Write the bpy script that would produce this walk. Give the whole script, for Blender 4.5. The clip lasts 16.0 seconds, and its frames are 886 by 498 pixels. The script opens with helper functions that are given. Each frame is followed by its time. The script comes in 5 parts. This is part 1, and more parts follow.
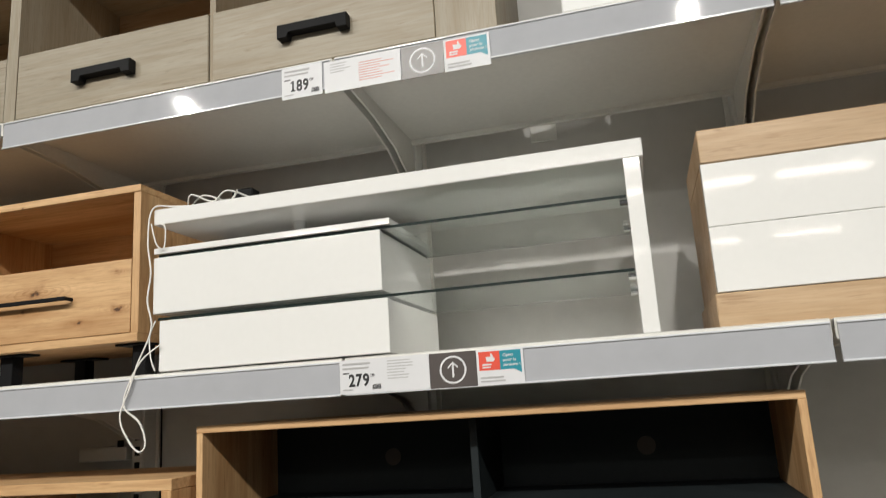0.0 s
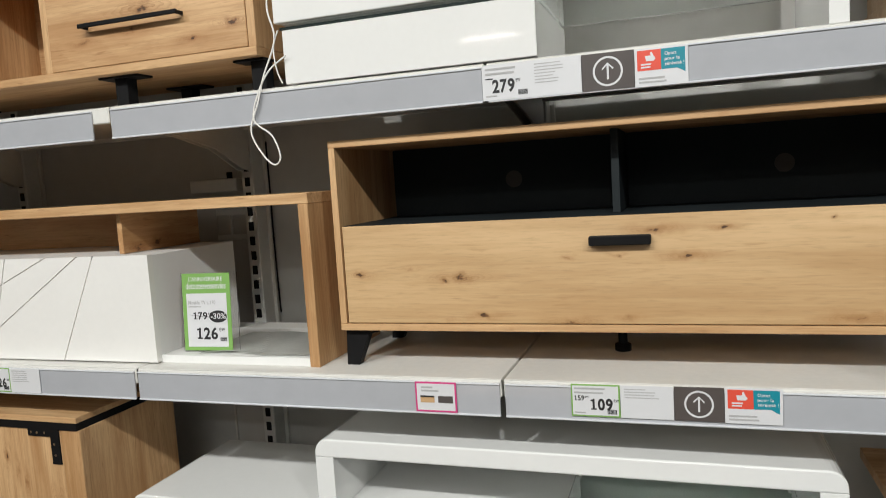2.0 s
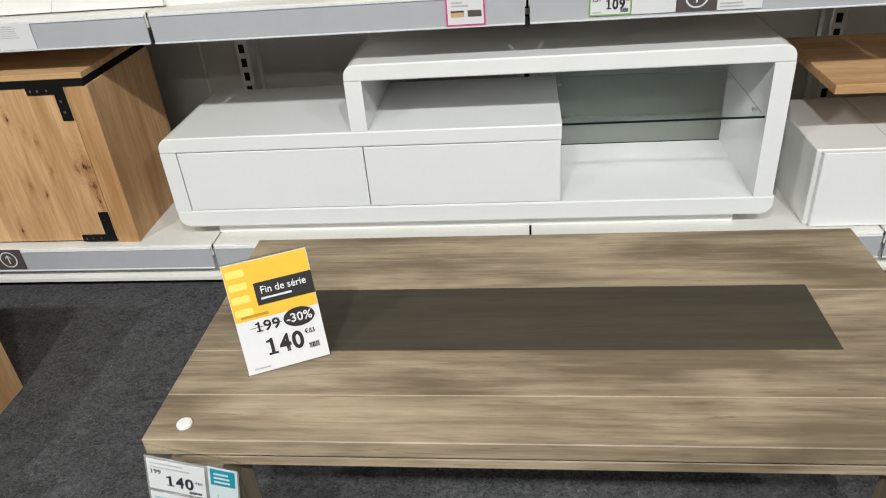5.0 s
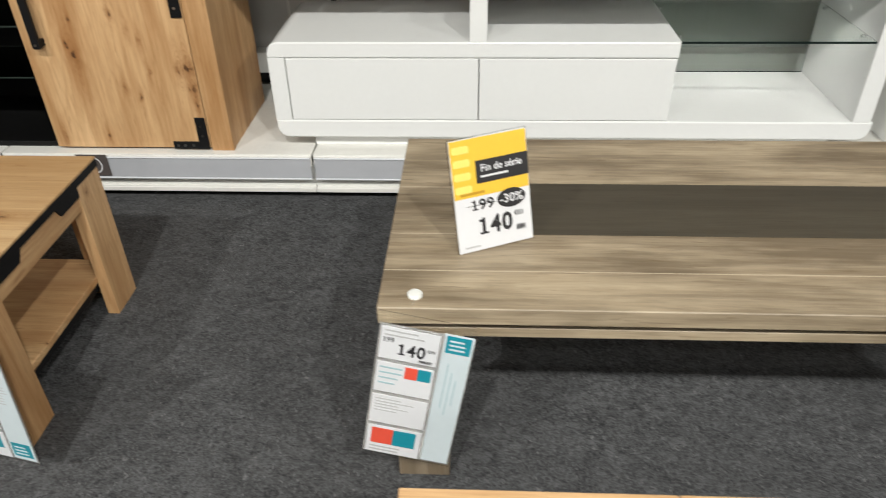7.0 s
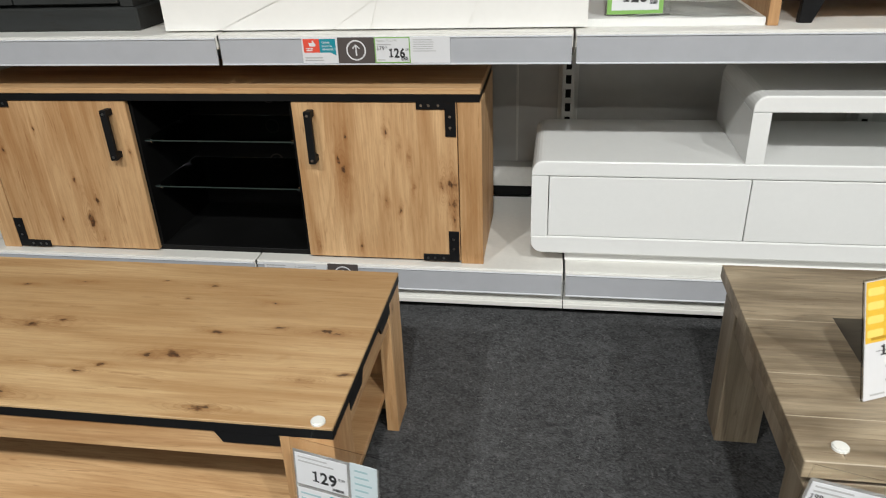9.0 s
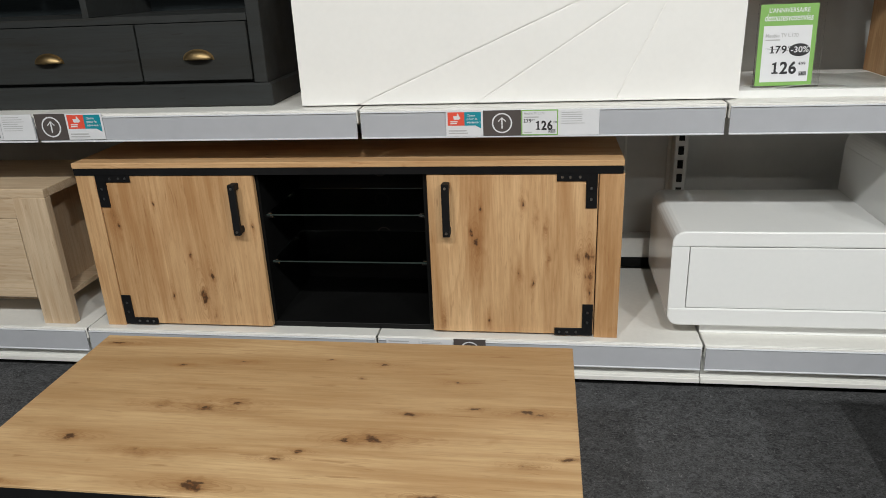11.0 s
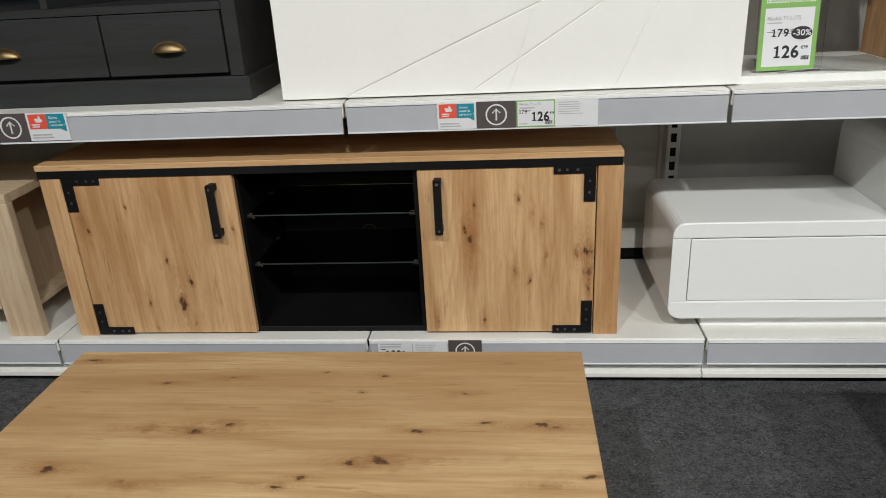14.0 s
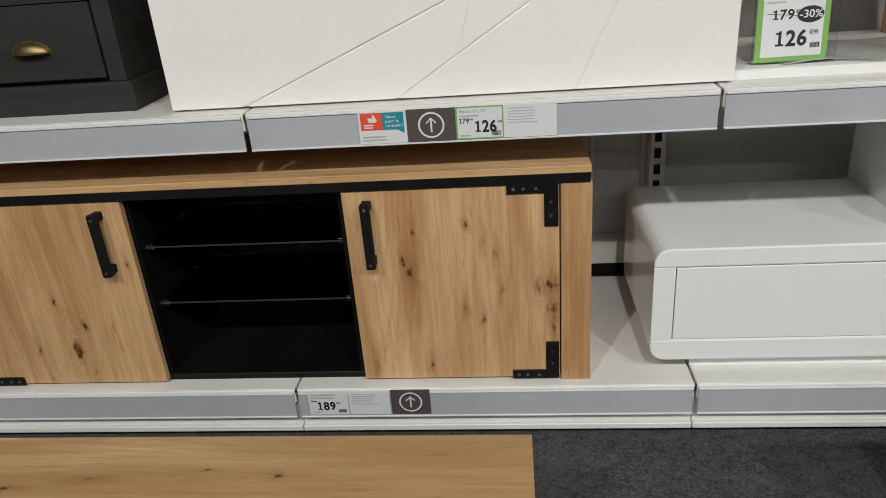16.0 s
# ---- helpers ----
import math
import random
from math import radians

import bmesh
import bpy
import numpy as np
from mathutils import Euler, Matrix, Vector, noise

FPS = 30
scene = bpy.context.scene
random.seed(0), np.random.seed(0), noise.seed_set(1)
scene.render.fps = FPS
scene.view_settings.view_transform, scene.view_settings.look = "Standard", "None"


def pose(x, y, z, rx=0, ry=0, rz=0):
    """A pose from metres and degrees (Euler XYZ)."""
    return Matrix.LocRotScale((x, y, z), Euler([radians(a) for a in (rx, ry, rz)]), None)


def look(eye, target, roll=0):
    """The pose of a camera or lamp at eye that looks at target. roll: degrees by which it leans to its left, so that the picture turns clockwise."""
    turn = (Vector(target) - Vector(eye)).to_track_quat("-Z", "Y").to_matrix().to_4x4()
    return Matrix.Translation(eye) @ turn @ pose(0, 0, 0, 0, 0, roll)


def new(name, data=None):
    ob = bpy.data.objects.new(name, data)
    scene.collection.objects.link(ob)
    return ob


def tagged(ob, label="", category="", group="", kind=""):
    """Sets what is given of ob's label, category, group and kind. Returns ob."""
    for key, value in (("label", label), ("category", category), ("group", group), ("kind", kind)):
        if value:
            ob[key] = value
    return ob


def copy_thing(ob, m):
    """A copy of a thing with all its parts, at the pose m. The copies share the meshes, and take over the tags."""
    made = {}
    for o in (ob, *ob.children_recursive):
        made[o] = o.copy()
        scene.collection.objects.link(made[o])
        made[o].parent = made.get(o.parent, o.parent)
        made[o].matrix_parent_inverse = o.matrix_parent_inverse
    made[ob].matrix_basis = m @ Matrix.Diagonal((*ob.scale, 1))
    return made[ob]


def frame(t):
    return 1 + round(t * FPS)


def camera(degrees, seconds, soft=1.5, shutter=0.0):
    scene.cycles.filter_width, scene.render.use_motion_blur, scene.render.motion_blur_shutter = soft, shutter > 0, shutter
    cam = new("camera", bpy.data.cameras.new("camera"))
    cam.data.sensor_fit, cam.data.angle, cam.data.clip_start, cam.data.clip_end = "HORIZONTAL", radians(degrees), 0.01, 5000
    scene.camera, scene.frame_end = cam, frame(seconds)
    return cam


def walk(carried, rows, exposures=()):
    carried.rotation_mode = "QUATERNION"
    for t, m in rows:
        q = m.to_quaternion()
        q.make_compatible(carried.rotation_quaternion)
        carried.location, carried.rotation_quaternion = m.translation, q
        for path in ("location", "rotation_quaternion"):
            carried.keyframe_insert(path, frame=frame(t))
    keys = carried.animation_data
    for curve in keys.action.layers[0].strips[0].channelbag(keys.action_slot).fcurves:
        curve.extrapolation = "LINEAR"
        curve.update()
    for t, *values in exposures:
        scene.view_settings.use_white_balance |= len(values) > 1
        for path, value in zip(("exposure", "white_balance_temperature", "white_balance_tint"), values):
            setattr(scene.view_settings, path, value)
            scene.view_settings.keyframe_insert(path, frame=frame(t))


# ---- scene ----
cam = camera(63.4, 16.0, soft=0.75, shutter=0.25)
PATH = [
    (0, (0.648, -1.502, 1.465), (0.146, 0.39, 1.878), -3.7),
    (0.5, (0.595, -1.491, 1.457), (0.017, 0.411, 1.679), -3.8),
    (1, (0.508, -1.473, 1.416), (-0.119, 0.425, 1.492), -3.8),
    (1.5, (0.442, -1.476, 1.376), (-0.198, 0.418, 1.316), -3.7),
    (2, (0.392, -1.503, 1.334), (-0.247, 0.382, 1.14), -3.6),
    (2.5, (0.355, -1.576, 1.34), (-0.221, 0.312, 1.021), -3.6),
    (3, (0.295, -1.688, 1.339), (-0.212, 0.192, 0.88), -4.1),
    (3.5, (0.267, -1.774, 1.32), (-0.222, 0.071, 0.722), -4.9),
    (4, (0.194, -1.814, 1.304), (-0.228, -0.008, 0.555), -5.4),
    (4.5, (0.061, -1.843, 1.275), (-0.239, -0.08, 0.379), -5.1),
    (4.7, (0.03, -1.844, 1.276), (-0.241, -0.118, 0.302), -5.3),
    (6.8, (-0.427, -2.011, 1.207), (-0.456, -0.376, 0.056), 0.0),
    (7, (-0.488, -1.985, 1.188), (-0.576, -0.34, 0.054), -1.0),
    (7.5, (-0.642, -1.95, 1.211), (-0.837, -0.292, 0.11), -2.8),
    (8, (-0.773, -1.927, 1.204), (-1.017, -0.246, 0.147), -2.6),
    (8.5, (-0.914, -1.934, 1.208), (-1.184, -0.216, 0.221), -2.2),
    (9, (-1.045, -1.965, 1.234), (-1.34, -0.203, 0.335), -2.3),
    (9.5, (-1.148, -1.979, 1.254), (-1.462, -0.173, 0.454), -2.3),
    (10, (-1.262, -1.965, 1.252), (-1.58, -0.131, 0.521), -2.5),
    (12.5, (-1.677, -1.987, 1.208), (-1.864, -0.129, 0.491), -2.0),
    (13, (-1.691, -1.976, 1.216), (-1.863, -0.124, 0.481), -2.1),
    (13.5, (-1.654, -1.944, 1.232), (-1.842, -0.097, 0.488), -2.7),
    (14, (-1.558, -1.879, 1.236), (-1.75, -0.039, 0.477), -3.1),
    (14.5, (-1.477, -1.789, 1.241), (-1.651, 0.047, 0.467), -3.2),
    (15, (-1.435, -1.722, 1.253), (-1.603, 0.104, 0.454), -3.7),
    (15.5, (-1.423, -1.614, 1.22), (-1.609, 0.204, 0.407), -4.1),
    (16, (-1.426, -1.482, 1.228), (-1.627, 0.327, 0.401), -4.5),
]
walk(cam, [(t, look(eye, target, roll)) for t, eye, target, roll in PATH],
     exposures=[(0.0, -0.38, 6760, 10), (0.8, -0.43, 6360, 10), (1.5, -0.36, 6450, 9), (3.0, -0.38, 6500, 9), (4.5, -0.26, 6400, 9), (7.0, -0.10, 6600, 9),
                (8.5, -0.16, 6430, 9), (9.5, -0.33, 6430, 9), (12.5, -0.38, 6350, 9), (14.5, -0.42, 6430, 9), (16.0, -0.60, 6450, 9)])

# ---- world and light ----
world = bpy.data.worlds.new("world")
scene.world = world
world.use_nodes = True
world.node_tree.nodes["Background"].inputs[0].default_value = (0.9, 0.95, 1.0, 1)
world.node_tree.nodes["Background"].inputs[1].default_value = 0.03
KEY_POWER = 158.0
MID_POWER = 65.0
FAR_POWER = 135.0
TUBE_GLOW = 26.0


def strip_lamp(x, y, z, length, width, power, aim=None):
    data = bpy.data.lights.new("strip_lamp", "AREA")
    data.shape, data.size, data.size_y, data.energy = "RECTANGLE", length, width, power
    data.color = (0.99, 0.985, 0.955)
    ob = new("strip_lamp", data)
    ob.matrix_world = look((x, y, z), aim) if aim else pose(x, y, z)
    return ob


for lx in (-3.34, -1.01, 1.31, 3.64):
    strip_lamp(lx, -4.2, 4.40, 0.11, 0.22, KEY_POWER, (lx, -2.5, 0.0))
for lx in (0.1,):
    strip_lamp(lx, -5.25, 4.43, 1.2, 0.12, MID_POWER)
for lx in (0.5,):
    strip_lamp(lx, -8.0, 4.43, 3.0, 0.10, FAR_POWER)

# ---- materials ----


def base_mat(name, rough=0.5, metal=0.0, coat=0.0):
    m = bpy.data.materials.new(name)
    m.use_nodes = True
    b = m.node_tree.nodes["Principled BSDF"]
    b.inputs["Roughness"].default_value = rough
    b.inputs["Metallic"].default_value = metal
    b.inputs["Coat Weight"].default_value = coat
    return m, m.node_tree, b


def node(nt, kind, **inputs):
    n = nt.nodes.new(kind)
    for k, v in inputs.items():
        n.inputs[k].default_value = v
    return n


def math_node(nt, op, a, b=0.5, clamp=False):
    n = nt.nodes.new("ShaderNodeMath")
    n.operation, n.use_clamp = op, clamp
    for i, v in enumerate((a, b)):
        if isinstance(v, (int, float)):
            n.inputs[i].default_value = v
        else:
            nt.links.new(v, n.inputs[i])
    return n.outputs[0]


def map_range(nt, v, a, b, c, d):
    n = nt.nodes.new("ShaderNodeMapRange")
    nt.links.new(v, n.inputs[0])
    for i, x in zip((1, 2, 3, 4), (a, b, c, d)):
        n.inputs[i].default_value = x
    return n.outputs[0]


def mix(nt, fac, a, b, blend="MIX"):
    n = nt.nodes.new("ShaderNodeMix")
    n.data_type, n.blend_type = "RGBA", blend
    for i, v in ((0, fac), (6, a), (7, b)):
        if isinstance(v, (int, float)):
            n.inputs[i].default_value = v
        elif isinstance(v, tuple):
            n.inputs[i].default_value = (*v[:3], 1)
        else:
            nt.links.new(v, n.inputs[i])
    return n.outputs[2]


def noise_tex(nt, vec, scale, detail=4.0, rough=0.55, dist=0.0):
    n = node(nt, "ShaderNodeTexNoise", Scale=scale, Detail=detail, Roughness=rough, Distortion=dist)
    nt.links.new(vec, n.inputs["Vector"])
    return n.outputs["Fac"]


def mapped(nt, vec, scale, loc=(0, 0, 0)):
    n = nt.nodes.new("ShaderNodeMapping")
    nt.links.new(vec, n.inputs["Vector"])
    n.inputs["Scale"].default_value = scale
    n.inputs["Location"].default_value = loc
    return n.outputs[0]


def bump(nt, bsdf, height, strength, distance=0.002):
    n = node(nt, "ShaderNodeBump", Strength=strength, Distance=distance)
    nt.links.new(height, n.inputs["Height"])
    nt.links.new(n.outputs[0], bsdf.inputs["Normal"])


def plain(name, colour, rough=0.45, metal=0.0, coat=0.0, vary=0.06, grain=60.0, bumpy=0.05):
    """A near-uniform surface with faint smudges and fine grain."""
    m, nt, b = base_mat(name, rough, metal, coat)
    co = nt.nodes.new("ShaderNodeTexCoord").outputs["Object"]
    big = noise_tex(nt, co, 3.0, 3.0)
    fine = noise_tex(nt, co, grain, 4.0)
    both = math_node(nt, "ADD", math_node(nt, "MULTIPLY", big, 0.6), math_node(nt, "MULTIPLY", fine, 0.4))
    lo = tuple(c * (1 - vary) for c in colour)
    hi = tuple(min(1, c * (1 + vary)) for c in colour)
    nt.links.new(mix(nt, map_range(nt, both, 0.35, 0.65, 0, 1), lo, hi), b.inputs["Base Color"])
    nt.links.new(map_range(nt, big, 0.3, 0.7, rough * 0.85, min(1, rough * 1.2)), b.inputs["Roughness"])
    if bumpy:
        bump(nt, b, fine, bumpy, 0.001)
    return m


def wood(name, light, dark, axis, knots=(), off=(0, 0, 0), streak=1.0, rough=0.5, wild=0.0, knot_dark=(0.060, 0.026, 0.010), seed=0.0, across=10.0, rings=1.0, pins=0.0, grain=1.0, run=1.3):
    """Printed wood decor: long streaks and pores along axis, growth rings, knots at given places (x, y, z, radius), scattered ones (wild) and pin knots."""
    m, nt, b = base_mat(name, rough)
    co = nt.nodes.new("ShaderNodeTexCoord").outputs["Object"]
    i = "xyz".index(axis)
    sc = [across] * 3
    sc[i] = run
    co2 = mapped(nt, co, (1, 1, 1), (seed, seed * 1.7, seed * 0.6))
    warp = node(nt, "ShaderNodeTexNoise", Scale=24.0, Detail=4.0)
    nt.links.new(co2, warp.inputs["Vector"])
    wv = nt.nodes.new("ShaderNodeVectorMath")
    wv.operation = "MULTIPLY_ADD"
    nt.links.new(warp.outputs["Color"], wv.inputs[0])
    wv.inputs[1].default_value, wv.inputs[2].default_value = (0.030, 0.030, 0.030), (-0.015, -0.015, -0.015)
    wp = nt.nodes.new("ShaderNodeVectorMath")
    nt.links.new(co, wp.inputs[0])
    nt.links.new(wv.outputs[0], wp.inputs[1])
    near, tail = None, None
    for kx, ky, kz, kr in knots:
        s = nt.nodes.new("ShaderNodeVectorMath")
        s.operation = "SUBTRACT"
        nt.links.new(wp.outputs[0], s.inputs[0])
        s.inputs[1].default_value = (kx - off[0], ky - off[1], kz - off[2])
        q = nt.nodes.new("ShaderNodeVectorMath")
        q.operation = "MULTIPLY"
        nt.links.new(s.outputs[0], q.inputs[0])
        st = [0.95 / kr] * 3
        st[i] = 0.5 / kr
        q.inputs[1].default_value = st
        q2 = nt.nodes.new("ShaderNodeVectorMath")
        q2.operation = "MULTIPLY"
        nt.links.new(s.outputs[0], q2.inputs[0])
        st2 = [0.62 / kr] * 3
        st2[i] = 0.11 / kr
        q2.inputs[1].default_value = st2
        l2 = nt.nodes.new("ShaderNodeVectorMath")
        l2.operation = "LENGTH"
        nt.links.new(q2.outputs[0], l2.inputs[0])
        tail = l2.outputs["Value"] if tail is None else math_node(nt, "MINIMUM", tail, l2.outputs["Value"])
        ln = nt.nodes.new("ShaderNodeVectorMath")
        ln.operation = "LENGTH"
        nt.links.new(q.outputs[0], ln.inputs[0])
        near = ln.outputs["Value"] if near is None else math_node(nt, "MINIMUM", near, ln.outputs["Value"])
    if wild:
        vs = [5.0] * 3
        vs[i] = 2.6
        vo = node(nt, "ShaderNodeTexVoronoi", Scale=1.0)
        nt.links.new(mapped(nt, wp.outputs[0], vs, (seed * 3, seed, seed * 2)), vo.inputs["Vector"])
        sep = nt.nodes.new("ShaderNodeSeparateColor")
        nt.links.new(vo.outputs["Color"], sep.inputs[0])
        size = map_range(nt, sep.outputs[0], 1.0 - wild, 1.0, 0.0, 0.06)
        gate = math_node(nt, "MAXIMUM", size, 0.0001)
        wildd = math_node(nt, "DIVIDE", vo.outputs["Distance"], gate)
        near = wildd if near is None else math_node(nt, "MINIMUM", near, wildd)
    def along(g, c, loc=(0.0, 0.0, 0.0)):
        return mapped(nt, co2, tuple(g if a == i else c for a in range(3)), loc)

    st_co = mapped(nt, co2, sc)
    streaks = noise_tex(nt, st_co, 1.0, 5.0, 0.55, 0.25)
    broad = noise_tex(nt, along(run * 0.85, 6.5), 1.0, 3.0, 0.55, 0.3)
    lines = noise_tex(nt, mapped(nt, st_co, tuple(1.3 if a == i else 4.0 for a in range(3))), 1.0, 5.0, 0.65, 0.5)
    pores = noise_tex(nt, along(22.0, 240.0), 1.0, 3.0)
    deep = tuple(c * q for c, q in zip(dark, (0.86, 0.74, 0.60)))
    f = math_node(nt, "ADD", math_node(nt, "MULTIPLY", streaks, 0.36), math_node(nt, "MULTIPLY", broad, 0.44))
    f = math_node(nt, "ADD", f, math_node(nt, "MULTIPLY", lines, 0.20))
    f = map_range(nt, f, 0.5 - 0.105 / streak, 0.5 + 0.105 / streak, 0, 1)
    col = mix(nt, f, dark, light)
    # growth rings: contour lines of a slow field, long along the grain, dark on one flank
    slow = noise_tex(nt, along(0.40, across * 0.50, (seed, 0.3, 1.9)), 1.0, 1.0, 0.4, 0.15)
    turn = math_node(nt, "FRACT", math_node(nt, "ADD", math_node(nt, "MULTIPLY", slow, 34.0), math_node(nt, "MULTIPLY", lines, 1.1)))
    flank = math_node(nt, "MULTIPLY", map_range(nt, turn, 0.35, 0.95, 0.0, 1.0), map_range(nt, turn, 0.95, 1.0, 1.0, 0.0))
    patchy = map_range(nt, noise_tex(nt, along(1.3, 5.0, (4.4, 2.0, 0.7)), 1.0, 2.0), 0.42, 0.62, 0.04, 0.30)
    col = mix(nt, math_node(nt, "MULTIPLY", math_node(nt, "MULTIPLY", flank, patchy), rings), col, deep)
    col = mix(nt, map_range(nt, pores, 0.52, 0.75, 0.0, 0.28), col, tuple(c * 0.55 for c in dark))
    fine = noise_tex(nt, along(4.0, 90.0), 1.0, 4.0, 0.7, 0.6)
    col = mix(nt, map_range(nt, fine, 0.46, 0.66, 0.0, 0.34 * grain), col, tuple(c * q for c, q in zip(dark, (0.92, 0.80, 0.68))))
    col = mix(nt, map_range(nt, fine, 0.50, 0.32, 0.0, 0.14), col, tuple(min(1.0, c * 1.12) for c in light))
    smear = noise_tex(nt, along(1.1, 15.0, (3.1, 1.3, 2.2)), 1.0, 3.0, 0.6, 0.35)
    col = mix(nt, map_range(nt, smear, 0.55, 0.66, 0.0, 0.46 * grain), col, deep)
    short = noise_tex(nt, along(11.0, 95.0, (1.7, 6.1, 3.3)), 1.0, 2.0, 0.6, 0.4)
    col = mix(nt, map_range(nt, short, 0.64, 0.74, 0.0, 0.50 * grain), col, tuple(c * q for c, q in zip(dark, (0.66, 0.52, 0.40))))
    if pins:
        pin_scale = [15.0] * 3
        pin_scale[i] = 9.0
        pv = node(nt, "ShaderNodeTexVoronoi", Scale=1.0)
        nt.links.new(mapped(nt, wp.outputs[0], pin_scale, (seed, seed * 2.3, seed * 1.1)), pv.inputs["Vector"])
        ps = nt.nodes.new("ShaderNodeSeparateColor")
        nt.links.new(pv.outputs["Color"], ps.inputs[0])
        size = math_node(nt, "MULTIPLY", math_node(nt, "GREATER_THAN", ps.outputs[0], 1.0 - pins), map_range(nt, ps.outputs[1], 0.0, 1.0, 0.022, 0.062))
        size = math_node(nt, "MAXIMUM", size, 0.0001)
        pd = math_node(nt, "DIVIDE", pv.outputs["Distance"], size)
        col = mix(nt, map_range(nt, pd, 0.8, 3.0, 0.45, 0.0), col, deep)
        col = mix(nt, map_range(nt, pd, 0.6, 1.1, 0.88, 0.0), col, tuple(c * 1.5 for c in knot_dark))
    if near is not None:
        if tail is not None:
            shade = math_node(nt, "MULTIPLY", map_range(nt, tail, 0.1, 1.6, 0.80, 0.0), map_range(nt, streaks, 0.38, 0.60, 1.0, 0.10))
            col = mix(nt, shade, col, tuple(c * q for c, q in zip(dark, (0.80, 0.66, 0.52))))
            # rings that bend round each knot
            swirl = math_node(nt, "FRACT", math_node(nt, "ADD", math_node(nt, "MULTIPLY", tail, 5.0), math_node(nt, "MULTIPLY", streaks, 2.2)))
            bend = math_node(nt, "MULTIPLY", map_range(nt, swirl, 0.45, 1.0, 0.0, 0.55), map_range(nt, tail, 0.35, 1.25, 1.0, 0.0))
            col = mix(nt, bend, col, tuple(c * q for c, q in zip(dark, (0.70, 0.56, 0.44))))
        crack = noise_tex(nt, along(40.0, 75.0), 1.0, 3.0, 0.6)
        near = math_node(nt, "ADD", near, map_range(nt, crack, 0.34, 0.66, -0.45, 0.45))
        rough_edge = math_node(nt, "ADD", near, math_node(nt, "MULTIPLY", lines, 1.3))
        ring = map_range(nt, rough_edge, 1.0, 2.3, 0.65, 0.0)
        col = mix(nt, ring, col, tuple(c * q for c, q in zip(dark, (0.62, 0.50, 0.40))))
        core = map_range(nt, math_node(nt, "ADD", near, math_node(nt, "MULTIPLY", lines, 1.2)), 0.90, 1.26, 0.95, 0.0)
        heart = noise_tex(nt, along(90.0, 140.0, (5.0, 2.0, 7.0)), 1.0, 2.0)
        col = mix(nt, core, col, mix(nt, map_range(nt, heart, 0.50, 0.64, 0.0, 0.7), knot_dark, tuple(c * q for c, q in zip(dark, (0.62, 0.44, 0.32)))))
    nt.links.new(col, b.inputs["Base Color"])
    nt.links.new(map_range(nt, streaks, 0.3, 0.7, rough * 1.12, rough * 0.88), b.inputs["Roughness"])
    bump(nt, b, pores, 0.08, 0.001)
    return m


def carpet_mat():
    m, nt, b = base_mat("carpet", 0.95)
    co = nt.nodes.new("ShaderNodeTexCoord").outputs["Object"]
    tuft = noise_tex(nt, mapped(nt, co, (150, 210, 150)), 1.0, 3.0, 0.7, 0.6)
    clump = noise_tex(nt, mapped(nt, co, (46, 62, 50)), 1.0, 4.0, 0.7, 1.2)
    mottle = noise_tex(nt, mapped(nt, co, (13, 17, 14)), 1.0, 3.0, 0.6, 0.8)
    area = noise_tex(nt, co, 1.6, 3.0)
    f = math_node(nt, "ADD", math_node(nt, "MULTIPLY", tuft, 0.46), math_node(nt, "MULTIPLY", clump, 0.38))
    f = math_node(nt, "ADD", f, math_node(nt, "MULTIPLY", mottle, 0.16))
    col = mix(nt, map_range(nt, f, 0.41, 0.60, 0, 1), (0.027, 0.0275, 0.0285), (0.112, 0.114, 0.117))
    col = mix(nt, map_range(nt, area, 0.3, 0.7, 0.0, 0.35), col, (0.060, 0.060, 0.060))
    fleck = noise_tex(nt, mapped(nt, co, (120, 85, 100), (3.0, 1.0, 2.0)), 1.0, 2.0, 0.5, 1.0)
    col = mix(nt, map_range(nt, fleck, 0.63, 0.73, 0.0, 0.55), col, (0.20, 0.20, 0.20))
    nt.links.new(col, b.inputs["Base Color"])
    b.inputs["Specular IOR Level"].default_value = 0.1
    bump(nt, b, f, 0.9, 0.006)
    return m


def glass_mat(name, colour, rough=0.02):
    m, nt, b = base_mat(name, rough)
    b.inputs["Base Color"].default_value = (*colour, 1)
    b.inputs["Transmission Weight"].default_value = 1.0
    b.inputs["IOR"].default_value = 1.45
    return m


def glow_mat(name, colour, strength):
    m, nt, b = base_mat(name)
    b.inputs["Base Color"].default_value = (*colour, 1)
    b.inputs["Emission Color"].default_value = (*colour, 1)
    b.inputs["Emission Strength"].default_value = strength
    return m


OAK_L, OAK_D = (0.69, 0.480, 0.262), (0.49, 0.310, 0.148)
OAKR_L, OAKR_D = (0.69, 0.455, 0.240), (0.40, 0.215, 0.088)
WHITE = plain("white_lacquer", (0.795, 0.80, 0.785), 0.16, coat=0.3, vary=0.015, bumpy=0.01)
WHITE_GLOSS = plain("white_gloss", (0.80, 0.80, 0.78), 0.06, coat=0.5, vary=0.015, bumpy=0.0)
WHITE_SATIN = plain("white_satin", (0.78, 0.78, 0.76), 0.38, vary=0.02, bumpy=0.02)
WHITE_MAT = plain("white_matt_foil", (0.80, 0.79, 0.76), 0.5, vary=0.02, bumpy=0.03)
SHELF_WHITE = plain("shelf_enamel", (0.70, 0.69, 0.65), 0.42, vary=0.05, bumpy=0.04)
RAIL_GREY = plain("price_rail_plastic", (0.41, 0.42, 0.445), 0.035, vary=0.04, grain=25, bumpy=0.02)
RAIL_EDGE = plain("rail_clear_lip", (0.62, 0.64, 0.67), 0.2, vary=0.04)
